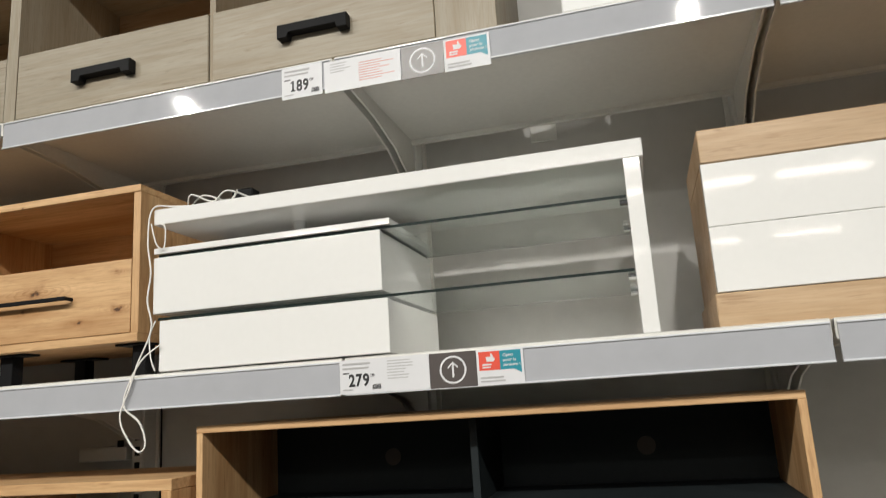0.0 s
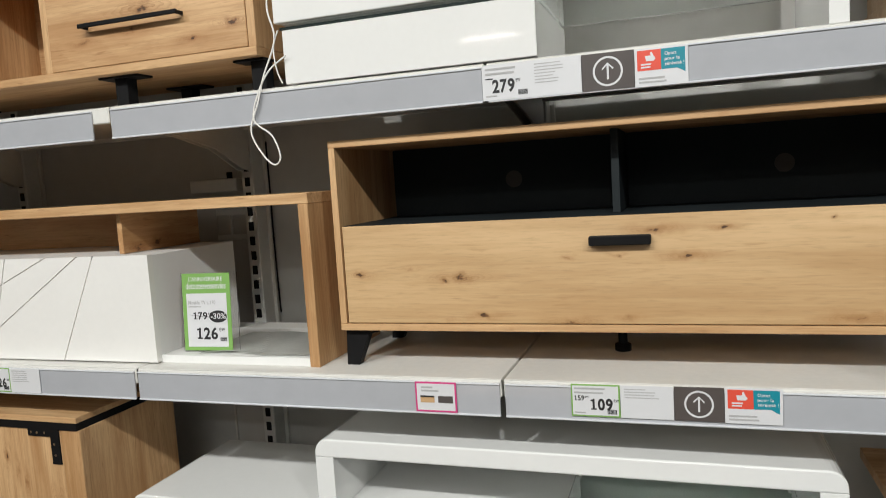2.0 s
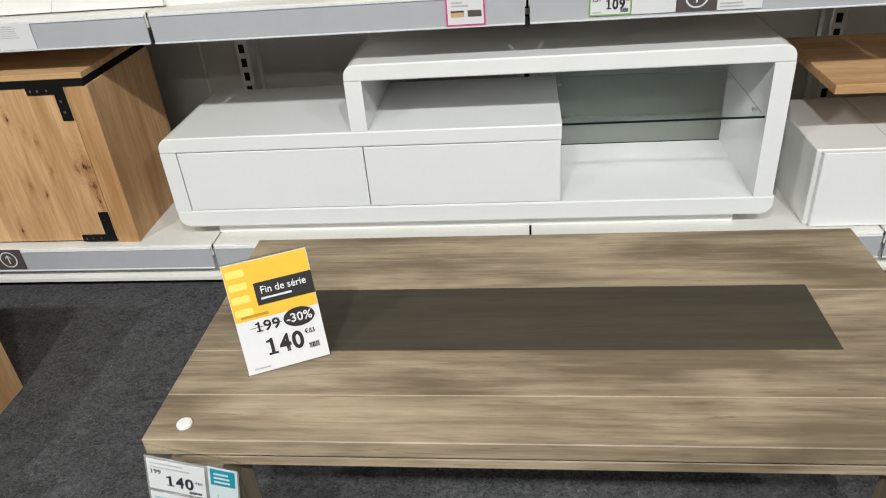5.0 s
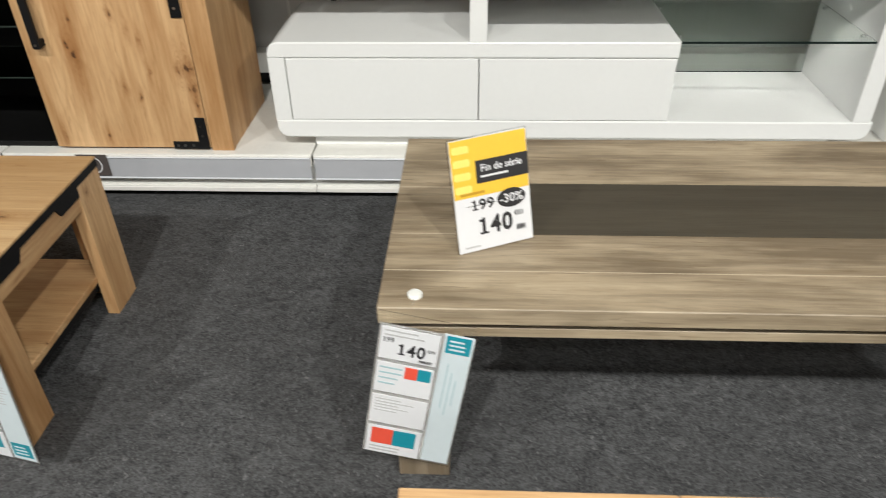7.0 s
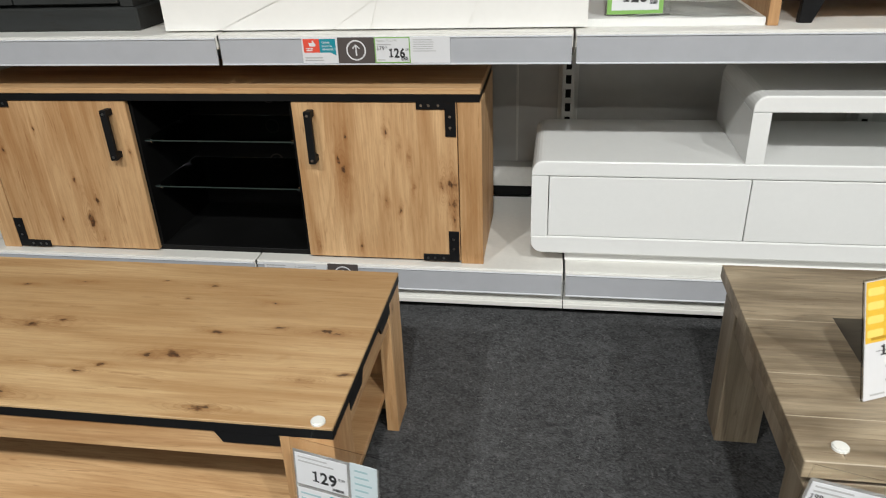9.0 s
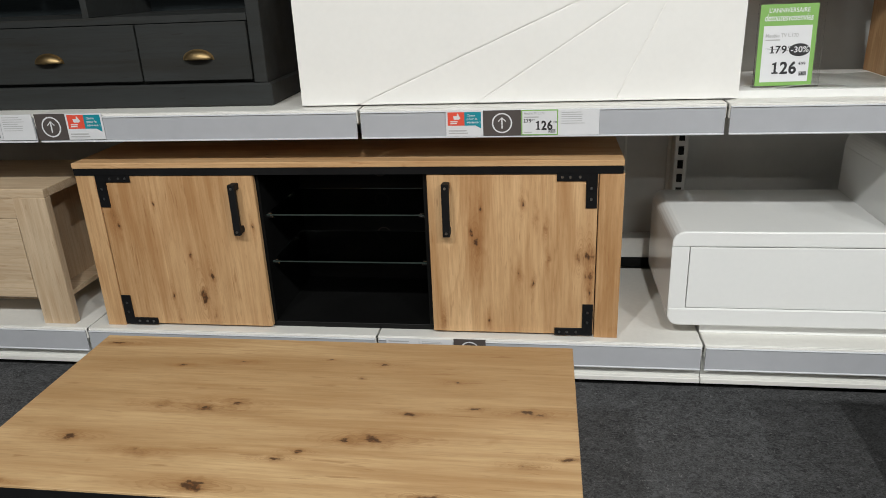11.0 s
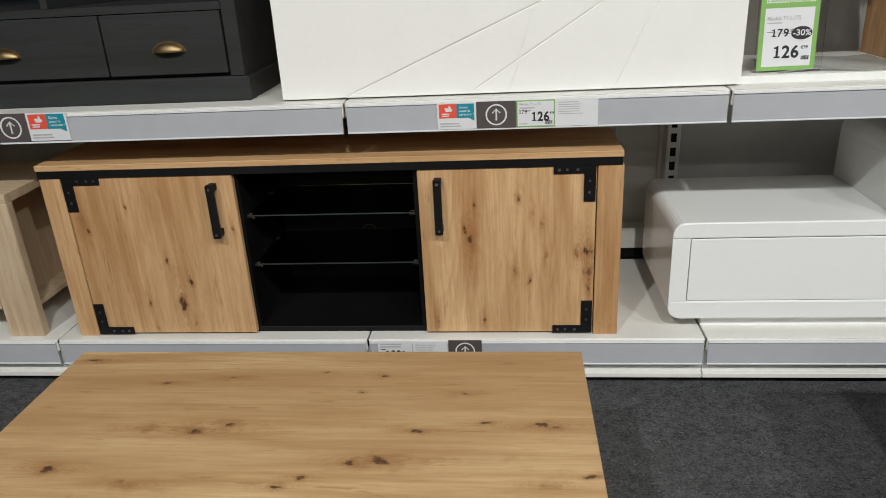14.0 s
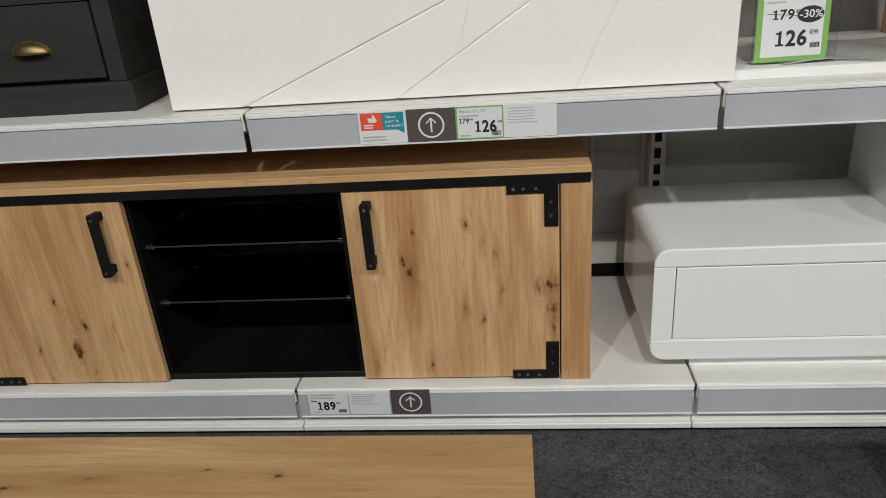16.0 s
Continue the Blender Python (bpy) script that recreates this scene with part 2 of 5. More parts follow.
WALL_GREY = plain("back_panel_grey", (0.53, 0.522, 0.498), 0.42, vary=0.06, grain=18)
POST_GREY = plain("post_enamel", (0.66, 0.66, 0.63), 0.4, vary=0.05)
BLACK = plain("black_metal", (0.009, 0.009, 0.0095), 0.5, vary=0.2, bumpy=0.08)
BLACK_BOARD = plain("black_board", (0.004, 0.004, 0.004), 0.5, vary=0.15)
# near-black for slots, also painted shade in the toe recess and bar gap
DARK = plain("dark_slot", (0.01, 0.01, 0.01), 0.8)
NICHE = plain("anthracite_board", (0.015, 0.020, 0.022), 0.55, vary=0.15)
CHARCOAL = wood("charcoal_painted_wood", (0.036, 0.0385, 0.038), (0.026, 0.028, 0.0278), "x", streak=0.8, rough=0.5)
CHROME = plain("chrome", (0.75, 0.75, 0.75), 0.12, metal=1.0, vary=0.02, bumpy=0)
STEEL = plain("steel_screw", (0.35, 0.35, 0.35), 0.3, metal=1.0, bumpy=0)
BRASS = plain("aged_brass", (0.26, 0.185, 0.09), 0.42, metal=1.0, vary=0.2)
GLASS = glass_mat("clear_glass", (0.93, 0.98, 0.95))
GLASS_DARK = glass_mat("smoked_glass", (0.35, 0.42, 0.40))
GLASS_GREY = glass_mat("grey_glass", (0.72, 0.78, 0.76))
GLASS_EDGE = plain("green_glass_edge", (0.004, 0.012, 0.010), 0.5, vary=0.1)
GLASS_BACK = plain("dim_glass_edge", (0.012, 0.030, 0.024), 0.3, vary=0.1)
CAP_BROWN = plain("brown_cap", (0.055, 0.042, 0.034), 0.5)
GLASS_LINE = plain("bright_glass_edge", (0.030, 0.044, 0.039), 0.3, vary=0.1)
ACRYLIC = glass_mat("acrylic", (0.97, 0.98, 0.97), 0.05)
FILM = plain("milky_film", (0.72, 0.73, 0.70), 0.18, vary=0.08)
PAPER = plain("paper", (0.66, 0.665, 0.68), 0.5, vary=0.02)
PAPER_BLUE = plain("pale_blue_paper", (0.55, 0.62, 0.645), 0.45, vary=0.03)
INK = plain("black_ink", (0.02, 0.02, 0.022), 0.5)
INK_GREY = plain("grey_print", (0.42, 0.42, 0.42), 0.6)
CARD_BROWN = plain("arrow_card", (0.085, 0.072, 0.068), 0.35, vary=0.06)
RED = plain("red_print", (0.72, 0.085, 0.05), 0.4, vary=0.04)
TEAL = plain("teal_print", (0.01, 0.24, 0.31), 0.4, vary=0.04)
PALE_TEAL = plain("pale_teal_print", (0.32, 0.46, 0.49), 0.5)
GREEN = plain("green_print", (0.21, 0.41, 0.105), 0.4, vary=0.04)
PINK = plain("pink_print", (0.62, 0.06, 0.22), 0.4)
YELLOW = plain("yellow_print", (0.76, 0.47, 0.05), 0.4, vary=0.04)
YELLOW_PALE = plain("pale_yellow_print", (0.88, 0.66, 0.16), 0.4, vary=0.03)
CORD = plain("white_cord", (0.75, 0.74, 0.70), 0.5)
CARPET = carpet_mat()
# dark grey for the unseen room shell, so little light bounces into the shadows
ROOM_DIM = plain("room_dim_grey", (0.18, 0.177, 0.17), 0.7)
TUBE = glow_mat("lamp_tube", (1.0, 0.95, 0.88), TUBE_GLOW)
OAK = wood("knotty_oak", OAKR_L, OAKR_D, "x", wild=0.3, seed=2.0, pins=0.25)
OAK_V = wood("knotty_oak_upright", OAKR_L, OAKR_D, "z", wild=0.25, seed=5.0, pins=0.2)
OAK_Y = wood("knotty_oak_deep", OAKR_L, OAKR_D, "y", wild=0.25, seed=8.0, pins=0.2)
OAK_EDGE = wood("oak_edge_band", (0.62, 0.42, 0.23), (0.50, 0.31, 0.15), "x", seed=3.0)
PALE_OAK = wood("pale_oak", (0.62, 0.49, 0.34), (0.46, 0.34, 0.22), "x", streak=1.2, seed=4.0, across=22)
PALE_OAK_V = wood("pale_oak_upright", (0.62, 0.49, 0.34), (0.46, 0.34, 0.22), "z", streak=1.2, seed=6.0, across=22)
BLEACHED = wood("bleached_oak", (0.35, 0.310, 0.240), (0.26, 0.222, 0.158), "x", streak=1.0, seed=9.0, wild=0.25, knot_dark=(0.25, 0.2, 0.14))
BLEACHED_V = wood("bleached_oak_upright", (0.35, 0.310, 0.240), (0.26, 0.222, 0.158), "z", seed=11.0)
CRAFT_OAK = wood("golden_craft_oak", (0.56, 0.40, 0.25), (0.40, 0.27, 0.15), "x", streak=1.1, seed=7.0)
GREY_WOOD = wood("grey_walnut", (0.40, 0.325, 0.222), (0.150, 0.115, 0.074), "x", streak=1.5, seed=12.0, across=13, rings=0.8, run=2.6)
GREY_WOOD_V = wood("grey_walnut_upright", (0.36, 0.295, 0.21), (0.16, 0.125, 0.085), "z", streak=1.1, seed=13.0, across=17)
SEAM_PALE = plain("pale_walnut_joint", (0.46, 0.39, 0.29), 0.5)
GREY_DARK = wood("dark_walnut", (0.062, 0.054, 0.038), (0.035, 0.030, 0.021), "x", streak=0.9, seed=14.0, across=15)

for dull in (BLACK_BOARD, NICHE, CHARCOAL, GLASS_EDGE):
    dull.node_tree.nodes["Principled BSDF"].inputs["Specular IOR Level"].default_value = 0.22

for black in (BLACK, DARK):
    black.node_tree.nodes["Principled BSDF"].inputs["Specular IOR Level"].default_value = 0.12

CLEAR = (GLASS, GLASS_GREY, ACRYLIC)

# ---- building helpers ----


def world_off(ob):
    v = Vector((0, 0, 0))
    while ob is not None:
        v += ob.location
        ob = ob.parent
    return v


def part(name, bm, material, parent=None, label=""):
    """Link a bmesh, drawn in world metres, as one mesh under a thing or a part."""
    me = bpy.data.meshes.new(name)
    o = world_off(parent)
    if o.length:
        bmesh.ops.translate(bm, verts=bm.verts, vec=-o)
    bm.to_mesh(me)
    bm.free()
    me.materials.append(material)
    ob = new(name, me)
    ob.parent = parent
    if label:
        ob["label"] = label
    if material in CLEAR:
        ob.visible_shadow = False
    return ob


def thing(name, loc, label, category, group=""):
    ob = new(name)
    ob.location = loc
    ob.empty_display_size = 0.05
    return tagged(ob, label, category, group)


def box(x0, x1, y0, y1, z0, z1, bevel=0.0015, bm=None, seg=1):
    out = bm if bm is not None else bmesh.new()
    tmp = bmesh.new()
    bmesh.ops.create_cube(tmp, size=1)
    for v in tmp.verts:
        v.co = Vector(((x0 + x1) / 2 + v.co.x * (x1 - x0), (y0 + y1) / 2 + v.co.y * (y1 - y0), (z0 + z1) / 2 + v.co.z * (z1 - z0)))
    lim = min(abs(x1 - x0), abs(y1 - y0), abs(z1 - z0)) * 0.45
    if bevel and lim > 0.0002:
        bmesh.ops.bevel(tmp, geom=tmp.edges[:], offset=min(bevel, lim), segments=seg, affect="EDGES", profile=0.5)
    me = bpy.data.meshes.new("tmp")
    tmp.to_mesh(me)
    tmp.free()
    out.from_mesh(me)
    bpy.data.meshes.remove(me)
    return out


def prism(outline, lo, hi, axis="y", bevel=0.0, bm=None, seg=2):
    """Extrude a closed outline of (a, b) along an axis. axis y: (x, z); x: (y, z); z: (x, y)."""
    out = bm if bm is not None else bmesh.new()
    place = {"y": lambda a, b, c: (a, c, b), "x": lambda a, b, c: (c, a, b), "z": lambda a, b, c: (a, b, c)}[axis]
    v0 = [out.verts.new(place(a, b, lo)) for a, b in outline]
    v1 = [out.verts.new(place(a, b, hi)) for a, b in outline]
    n = len(outline)
    faces = [out.faces.new(v0), out.faces.new(v1[::-1])]
    for k in range(n):
        faces.append(out.faces.new((v0[k], v1[k], v1[(k + 1) % n], v0[(k + 1) % n])))
    bmesh.ops.recalc_face_normals(out, faces=faces)
    if bevel:
        rim = [e for e in faces[0].edges] + [e for e in faces[1].edges]
        bmesh.ops.bevel(out, geom=rim, offset=bevel, segments=seg, affect="EDGES", profile=0.5)
    return out


def rounded(x0, x1, z0, z1, r, n=6):
    """Outline of a rectangle with rounded corners; r is one radius or four (bottom left, bottom right, top right, top left)."""
    rs = (r,) * 4 if isinstance(r, (int, float)) else r
    pts = []
    for (cx, cz, a0), q in zip(((x0, z0, 180), (x1, z0, 270), (x1, z1, 0), (x0, z1, 90)), rs):
        sx, sz = (1 if cx == x0 else -1), (1 if cz == z0 else -1)
        if q <= 0:
            pts.append((cx, cz))
            continue
        for k in range(n + 1):
            a = radians(a0 + 90 * k / n)
            pts.append((cx + sx * q + q * math.cos(a), cz + sz * q + q * math.sin(a)))
    return pts


def cylinder(c, r, length, axis="y", n=20, bm=None):
    a, b = {"y": (0, 2), "x": (1, 2), "z": (0, 1)}[axis]
    k = {"y": 1, "x": 0, "z": 2}[axis]
    outline = [(c[a] + r * math.cos(2 * math.pi * j / n), c[b] + r * math.sin(2 * math.pi * j / n)) for j in range(n)]
    return prism(outline, c[k] - length / 2, c[k] + length / 2, axis, bm=bm)


def tube(points, r, n=8, steps=6):
    """A smooth cord through the points."""
    P = [Vector(p) for p in points]
    path = []
    for k in range(len(P) - 1):
        p0, p1, p2, p3 = P[max(k - 1, 0)], P[k], P[k + 1], P[min(k + 2, len(P) - 1)]
        for s in range(steps):
            t = s / steps
            path.append(0.5 * (2 * p1 + (p2 - p0) * t + (2 * p0 - 5 * p1 + 4 * p2 - p3) * t * t + (3 * p1 - p0 - 3 * p2 + p3) * t ** 3))
    path.append(P[-1])
    bm, rings = bmesh.new(), []
    for k, p in enumerate(path):
        d = (path[min(k + 1, len(path) - 1)] - path[max(k - 1, 0)]).normalized()
        u = d.cross(Vector((0.3, 1, 0.2))).normalized()
        w = d.cross(u)
        rings.append([bm.verts.new(p + r * (u * math.cos(2 * math.pi * j / n) + w * math.sin(2 * math.pi * j / n))) for j in range(n)])
    for a, b in zip(rings, rings[1:]):
        for j in range(n):
            bm.faces.new((a[j], a[(j + 1) % n], b[(j + 1) % n], b[j]))
    bm.faces.new(rings[0][::-1])
    bm.faces.new(rings[-1])
    return bm


def glyphs(body, slant, bold):
    """The letters as a flat bmesh in the x-y plane, one unit of type high."""
    cu = bpy.data.curves.new("letters", "FONT")
    cu.body, cu.size, cu.extrude, cu.shear, cu.resolution_u, cu.offset = body, 1.0, 0.0, slant, 3, bold
    tmp = bpy.data.objects.new("letters", cu)
    me = bpy.data.meshes.new_from_object(tmp)
    bpy.data.objects.remove(tmp)
    bpy.data.curves.remove(cu)
    bm = bmesh.new()
    bm.from_mesh(me)
    bpy.data.meshes.remove(me)
    return bm


def numeral_one(bold):
    """A figure 1 with a flag and a foot."""
    w = 0.045 + bold
    bm = bmesh.new()
    for pts in (((-w, 0.09), (w, 0.09), (w, 0.69), (-w + 0.03, 0.69), (-w, 0.60)),
                ((-w - 0.14, 0.62), (-w - 0.14, 0.53), (-w, 0.53), (-w, 0.60), (-w + 0.005, 0.64)),
                ((-w - 0.13, 0.0), (w + 0.13, 0.0), (w + 0.13, 0.09), (-w - 0.13, 0.09))):
        bm.faces.new([bm.verts.new((px, py, 0.0)) for px, py in pts])
    return bm


def writing(name, body, x, y, z, height, material, parent, width=None, slant=0.0, bold=0.013):
    """Letters that stand in the x-z plane and face -y; x, z: lower left; height of the capitals."""
    s = height / 0.69
    if body.isdigit() and width is not None:
        out, cell = bmesh.new(), width / len(body)
        for k, figure in enumerate(body):
            bm = numeral_one(bold) if figure == "1" else glyphs(figure, slant, bold)
            xs = [v.co.x for v in bm.verts]
            lo, hi = min(xs), max(xs)
            wide = cell * (0.74 if figure == "1" else 0.90)
            for v in bm.verts:
                v.co = Vector((x + cell * (k + 0.5) + (v.co.x - (lo + hi) / 2) * wide / (hi - lo), y, z + v.co.y * s))
            me = bpy.data.meshes.new("figure")
            bm.to_mesh(me)
            bm.free()
            out.from_mesh(me)
            bpy.data.meshes.remove(me)
        return part(name, out, material, parent)
    bm = glyphs(body, slant, bold)
    xs = [v.co.x for v in bm.verts]
    lo, hi = min(xs), max(xs)
    sx = s if width is None else width / (hi - lo)
    for v in bm.verts:
        v.co = Vector((x + (v.co.x - lo) * sx, y, z + v.co.y * s))
    return part(name, bm, material, parent)


def bars(name, x0, x1, z_top, rows, pitch, y, material, parent, thick=0.35, seed=1):
    """Unreadable lines of print."""
    rnd = random.Random(seed)
    bm = bmesh.new()
    for k in range(rows):
        z = z_top - k * pitch
        box(x0, x0 + (x1 - x0) * rnd.uniform(0.55, 1.0), y - 0.0002, y + 0.0002, z - pitch * thick, z, 0, bm)
    return part(name, bm, material, parent)


def ring(cx, cz, r0, r1, y, n=40):
    bm = bmesh.new()
    a = [bm.verts.new((cx + r0 * math.cos(2 * math.pi * k / n), y, cz + r0 * math.sin(2 * math.pi * k / n))) for k in range(n)]
    b = [bm.verts.new((cx + r1 * math.cos(2 * math.pi * k / n), y, cz + r1 * math.sin(2 * math.pi * k / n))) for k in range(n)]
    for k in range(n):
        bm.faces.new((a[k], b[k], b[(k + 1) % n], a[(k + 1) % n]))
    return bm


def barcode(x0, x1, z0, z1, y, parent, seed=3):
    rnd = random.Random(seed)
    bm, x = bmesh.new(), x0
    while x < x1:
        w = rnd.uniform(0.0004, 0.0014)
        box(x, min(x + w, x1), y - 0.0002, y + 0.0002, z0, z1, 0, bm)
        x += w + rnd.uniform(0.0004, 0.0011)
    return part("barcode", bm, INK, parent)


# ---- the room ----
def structure(name, bm, material, label):
    ob = part(name, bm, material)
    return tagged(ob, label, "structure", kind="structure")


structure("floor", box(-8, 7, -20, 0.9, -0.1, 0, 0), CARPET, "dark grey speckled carpet floor of the shop")
# ceiling and outer walls are unseen, coloured dark to hold down ambient light
structure("ceiling", box(-8, 7, -20, 0.9, 4.55, 4.65, 0), ROOM_DIM, "plain dark grey ceiling out of view, keeps bounce light low")
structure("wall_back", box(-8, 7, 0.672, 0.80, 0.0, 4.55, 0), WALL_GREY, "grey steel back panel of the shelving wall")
structure("wall_front", box(-8, 7, -20.15, -20.0, 0.0, 4.55, 0), ROOM_DIM, "plain dark grey wall behind the camera, keeps bounce light low")
structure("wall_left", box(-8.15, -8.0, -20, 0.75, 0.0, 4.55, 0), ROOM_DIM, "plain dark grey side wall out of view, keeps bounce light low")
structure("wall_right", box(7.0, 7.15, -20, 0.75, 0.0, 4.55, 0), ROOM_DIM, "plain dark grey side wall out of view, keeps bounce light low")
structure("trim", box(-1.188, -1.180, 0.665, 0.672, 0.285, 0.80, 0.0005), SHELF_WHITE, "pale upright joint strip between grey back panels")
# no real trim: a black box gives the gap below the bar its shade
structure("gap_shadow", box(-4.0, 2.0, 0.610, 0.6715, 0.1655, 0.204, 0), DARK, "black strip added for the dark of the gap under the bar")
structure("baseboard", box(-4.0, 2.0, 0.604, 0.6715, 0.205, 0.282, 0.002), SHELF_WHITE, "pale steel bar low on the back panel")


def ceiling_lights():
    first = None
    for y, xs in ((-9.6, (-4.5, -2.9, -1.3, 0.3, 1.9, 3.5)), (-14.5, (-3.7, -1.7, 0.3, 2.3, 4.3))):
        for x in xs:
            if first is None:
                first = thing("ceiling_light", (x, y, 4.42), "white ceiling strip light with a glowing tube", "lamp", "ceiling strip lights")
                part("housing", box(x - 0.66, x + 0.66, y - 0.05, y + 0.05, 4.45, 4.55), WHITE_SATIN, first)
                part("tube", cylinder((x, y, 4.43), 0.022, 1.25, "x", 12), TUBE, first, "glowing white lamp tube")
            else:
                copy_thing(first, pose(x, y, 4.42))


ceiling_lights()
LEVELS = {"base": 0.165, "mid": 0.884, "upper": 1.572, "top": 2.305}


SLOT_MESH = bpy.data.meshes.new("slot")
slot_bm = box(-0.010, 0.009, -0.0015, 0.002, 0.0, 0.030, 0)
slot_bm.to_mesh(SLOT_MESH)
slot_bm.free()
SLOT_MESH.materials.append(DARK)


def upright(x):
    th = thing("shelf_upright", (x, 0.59, 0), "pale slotted steel upright against the back panel", "post", "slotted shelf uprights")
    part("post", box(x - 0.023, x + 0.023, 0.598, 0.672, 0.0, 3.0, 0.003), POST_GREY, th)
    for k in range(55):
        ob = new("slot", SLOT_MESH)
        ob.location = (0.0, 0.0075, 0.2 + 0.05 * k)
        ob.parent = th
    part("post_flange", box(x - 0.036, x + 0.036, 0.660, 0.6715, 0.0, 3.0, 0.001), SHELF_WHITE, th)


def shelf(x, level, r0=0.006, r1=0.994):
    """One bay of shelving from x to x + 1: board, price rail and the arms under it."""
    z = LEVELS[level]
    th = thing("display_shelf", (x + 0.5, 0.3, z), "pale enamelled steel display shelf with a grey price rail", "shelf", f"{level} row of shelves")
    part("board", box(x + 0.003, x + 0.997, 0.006, 0.595, z - 0.02, z, 0.002), SHELF_WHITE, th)
    part("front_lip", box(x + 0.003, x + 0.997, 0.004, 0.02, z - 0.042, z - 0.001, 0.003), SHELF_WHITE, th)
    rail = part("price_rail", box(x + r0, x + r1, -0.0005, 0.004, z - 0.083, z - 0.008, 0.0008), RAIL_GREY, th, "grey plastic price rail")
    part("rail_edge", box(x + r0, x + r1, -0.0035, 0.003, z - 0.0115, z - 0.0075, 0.001), RAIL_EDGE, rail)
    part("rail_edge", box(x + r0, x + r1, -0.0035, 0.003, z - 0.0835, z - 0.079, 0.001), RAIL_EDGE, rail)
    if level != "base":
        part("back_lip", box(x + 0.003, x + 0.997, 0.577, 0.595, z - 0.034, z - 0.02, 0.001), SHELF_WHITE, th)
        for bx in (x + 0.012, x + 0.988):
            arm = [(0.03, z - 0.02), (0.597, z - 0.02), (0.597, z - 0.17), (0.56, z - 0.165), (0.42, z - 0.10), (0.25, z - 0.066), (0.03, z - 0.048)]
            part("bracket", prism(arm, bx - 0.0025, bx + 0.0025, "x"), SHELF_WHITE, th)
    else:
        part("plinth", box(x + 0.001, x + 0.999, 0.010, 0.03, 0.028, 0.045, 0.002), SHELF_WHITE, th)
        part("kick_panel", box(x + 0.001, x + 0.999, 0.024, 0.036, 0.045, 0.123, 0), POST_GREY, th)
        # black strip paints the shadow line between plinth and carpet
        part("toe_shadow", box(x + 0.001, x + 0.999, 0.05, 0.07, 0.0, 0.05, 0.001), DARK, th, "recessed black strip standing for the shadow under the shelf")
        part("side_panel", box(x + 0.004, x + 0.012, 0.07, 0.56, 0.0, 0.135, 0.001), SHELF_WHITE, th)


for ux in range(-4, 3):
    upright(float(ux))
for bx in range(-4, 2):
    for lv in LEVELS:
        shelf(float(bx), lv, 0.006, 0.946 if (lv == "upper" and bx == -2) else 0.994)

# ---- furniture on the base shelf ----
def rustic_cabinet():
    """Wide oak TV cabinet with black hardware and an open black bay."""
    x0, x1, yf, yb, zb = -2.938, -1.252, 0.036, 0.43, 0.165
    o = (-2.095, yf, zb)
    th = thing("tv_cabinet", o, "knotty oak TV cabinet, black strap hinges, open black middle bay", "cabinet")
    left_k = [(-2.534, yf, 0.349, 0.008), (-2.595, yf, 0.422, 0.006), (-2.376, yf, 0.519, 0.006), (-2.838, yf, 0.552, 0.009), (-2.822, yf, 0.520, 0.006), (-2.577, yf, 0.273, 0.015), (-2.683, yf, 0.283, 0.006), (-2.67, yf, 0.192, 0.005), (-2.546, yf, 0.207, 0.005), (-2.693, yf, 0.594, 0.004)]
    right_k = [(-1.543, yf, 0.595, 0.006), (-1.666, yf, 0.582, 0.005), (-1.692, yf, 0.505, 0.006), (-1.677, yf, 0.470, 0.013), (-1.502, yf, 0.556, 0.005), (-1.471, yf, 0.521, 0.005), (-1.507, yf, 0.343, 0.006), (-1.465, yf, 0.418, 0.005), (-1.372, yf, 0.430, 0.009), (-1.346, yf, 0.434, 0.012), (-1.338, yf, 0.362, 0.013), (-1.340, yf, 0.318, 0.008), (-1.786, yf, 0.205, 0.008), (-1.641, yf, 0.212, 0.005), (-1.549, yf, 0.376, 0.006)]
    wl = wood("cabinet_door_oak", OAKR_L, OAKR_D, "z", left_k, o, seed=21.0, pins=0.16)
    wr = wood("cabinet_door_oak_b", OAKR_L, OAKR_D, "z", right_k, o, seed=24.0, pins=0.16)
    part("top_board", box(x0, x1 - 0.003, yf - 0.008, yb, 0.7095, 0.727), OAK, th)
    part("top_band", box(x0 + 0.002, x1 - 0.005, yf - 0.006, yb - 0.01, 0.687, 0.7095, 0.0005), BLACK, th, "black edge band under the top")
    for a, b in ((x0 + 0.002, x0 + 0.066), (x1 - 0.07, x1)):
        part("stile", box(a, b, yf - 0.003, yf + 0.02, zb, 0.687), OAK_V, th)
    part("side", box(x1 - 0.02, x1 - 0.002, yf + 0.02, yb, zb, 0.687), OAK_V, th)
    part("side", box(x0 + 0.002, x0 + 0.02, yf + 0.02, yb, zb, 0.687), OAK_V, th)
    part("back", box(x0 + 0.02, x1 - 0.02, yb - 0.008, yb, zb, 0.687), BLACK_BOARD, th)
    part("floor_board", box(x0 + 0.02, x1 - 0.02, yf + 0.02, yb - 0.008, zb, zb + 0.018), BLACK_BOARD, th)
    part("partition", box(-2.365, -2.347, yf + 0.022, yb - 0.01, zb + 0.018, 0.687), BLACK_BOARD, th)
    part("partition", box(-1.836, -1.818, yf + 0.022, yb - 0.01, zb + 0.018, 0.687), BLACK_BOARD, th)
    for a, b, mat, hx in ((-2.869, -2.354, wl, -2.4125), (-1.82, -1.325, wr, -1.7625)):
        door = part("door", box(a, b, yf - 0.001, yf + 0.018, zb + 0.009, 0.685), mat, th)
        h = part("handle", prism(rounded(hx - 0.011, hx + 0.011, 0.502, 0.664, 0.003), yf - 0.036, yf - 0.024, "y", 0.001), BLACK, door, "black metal bar handle")
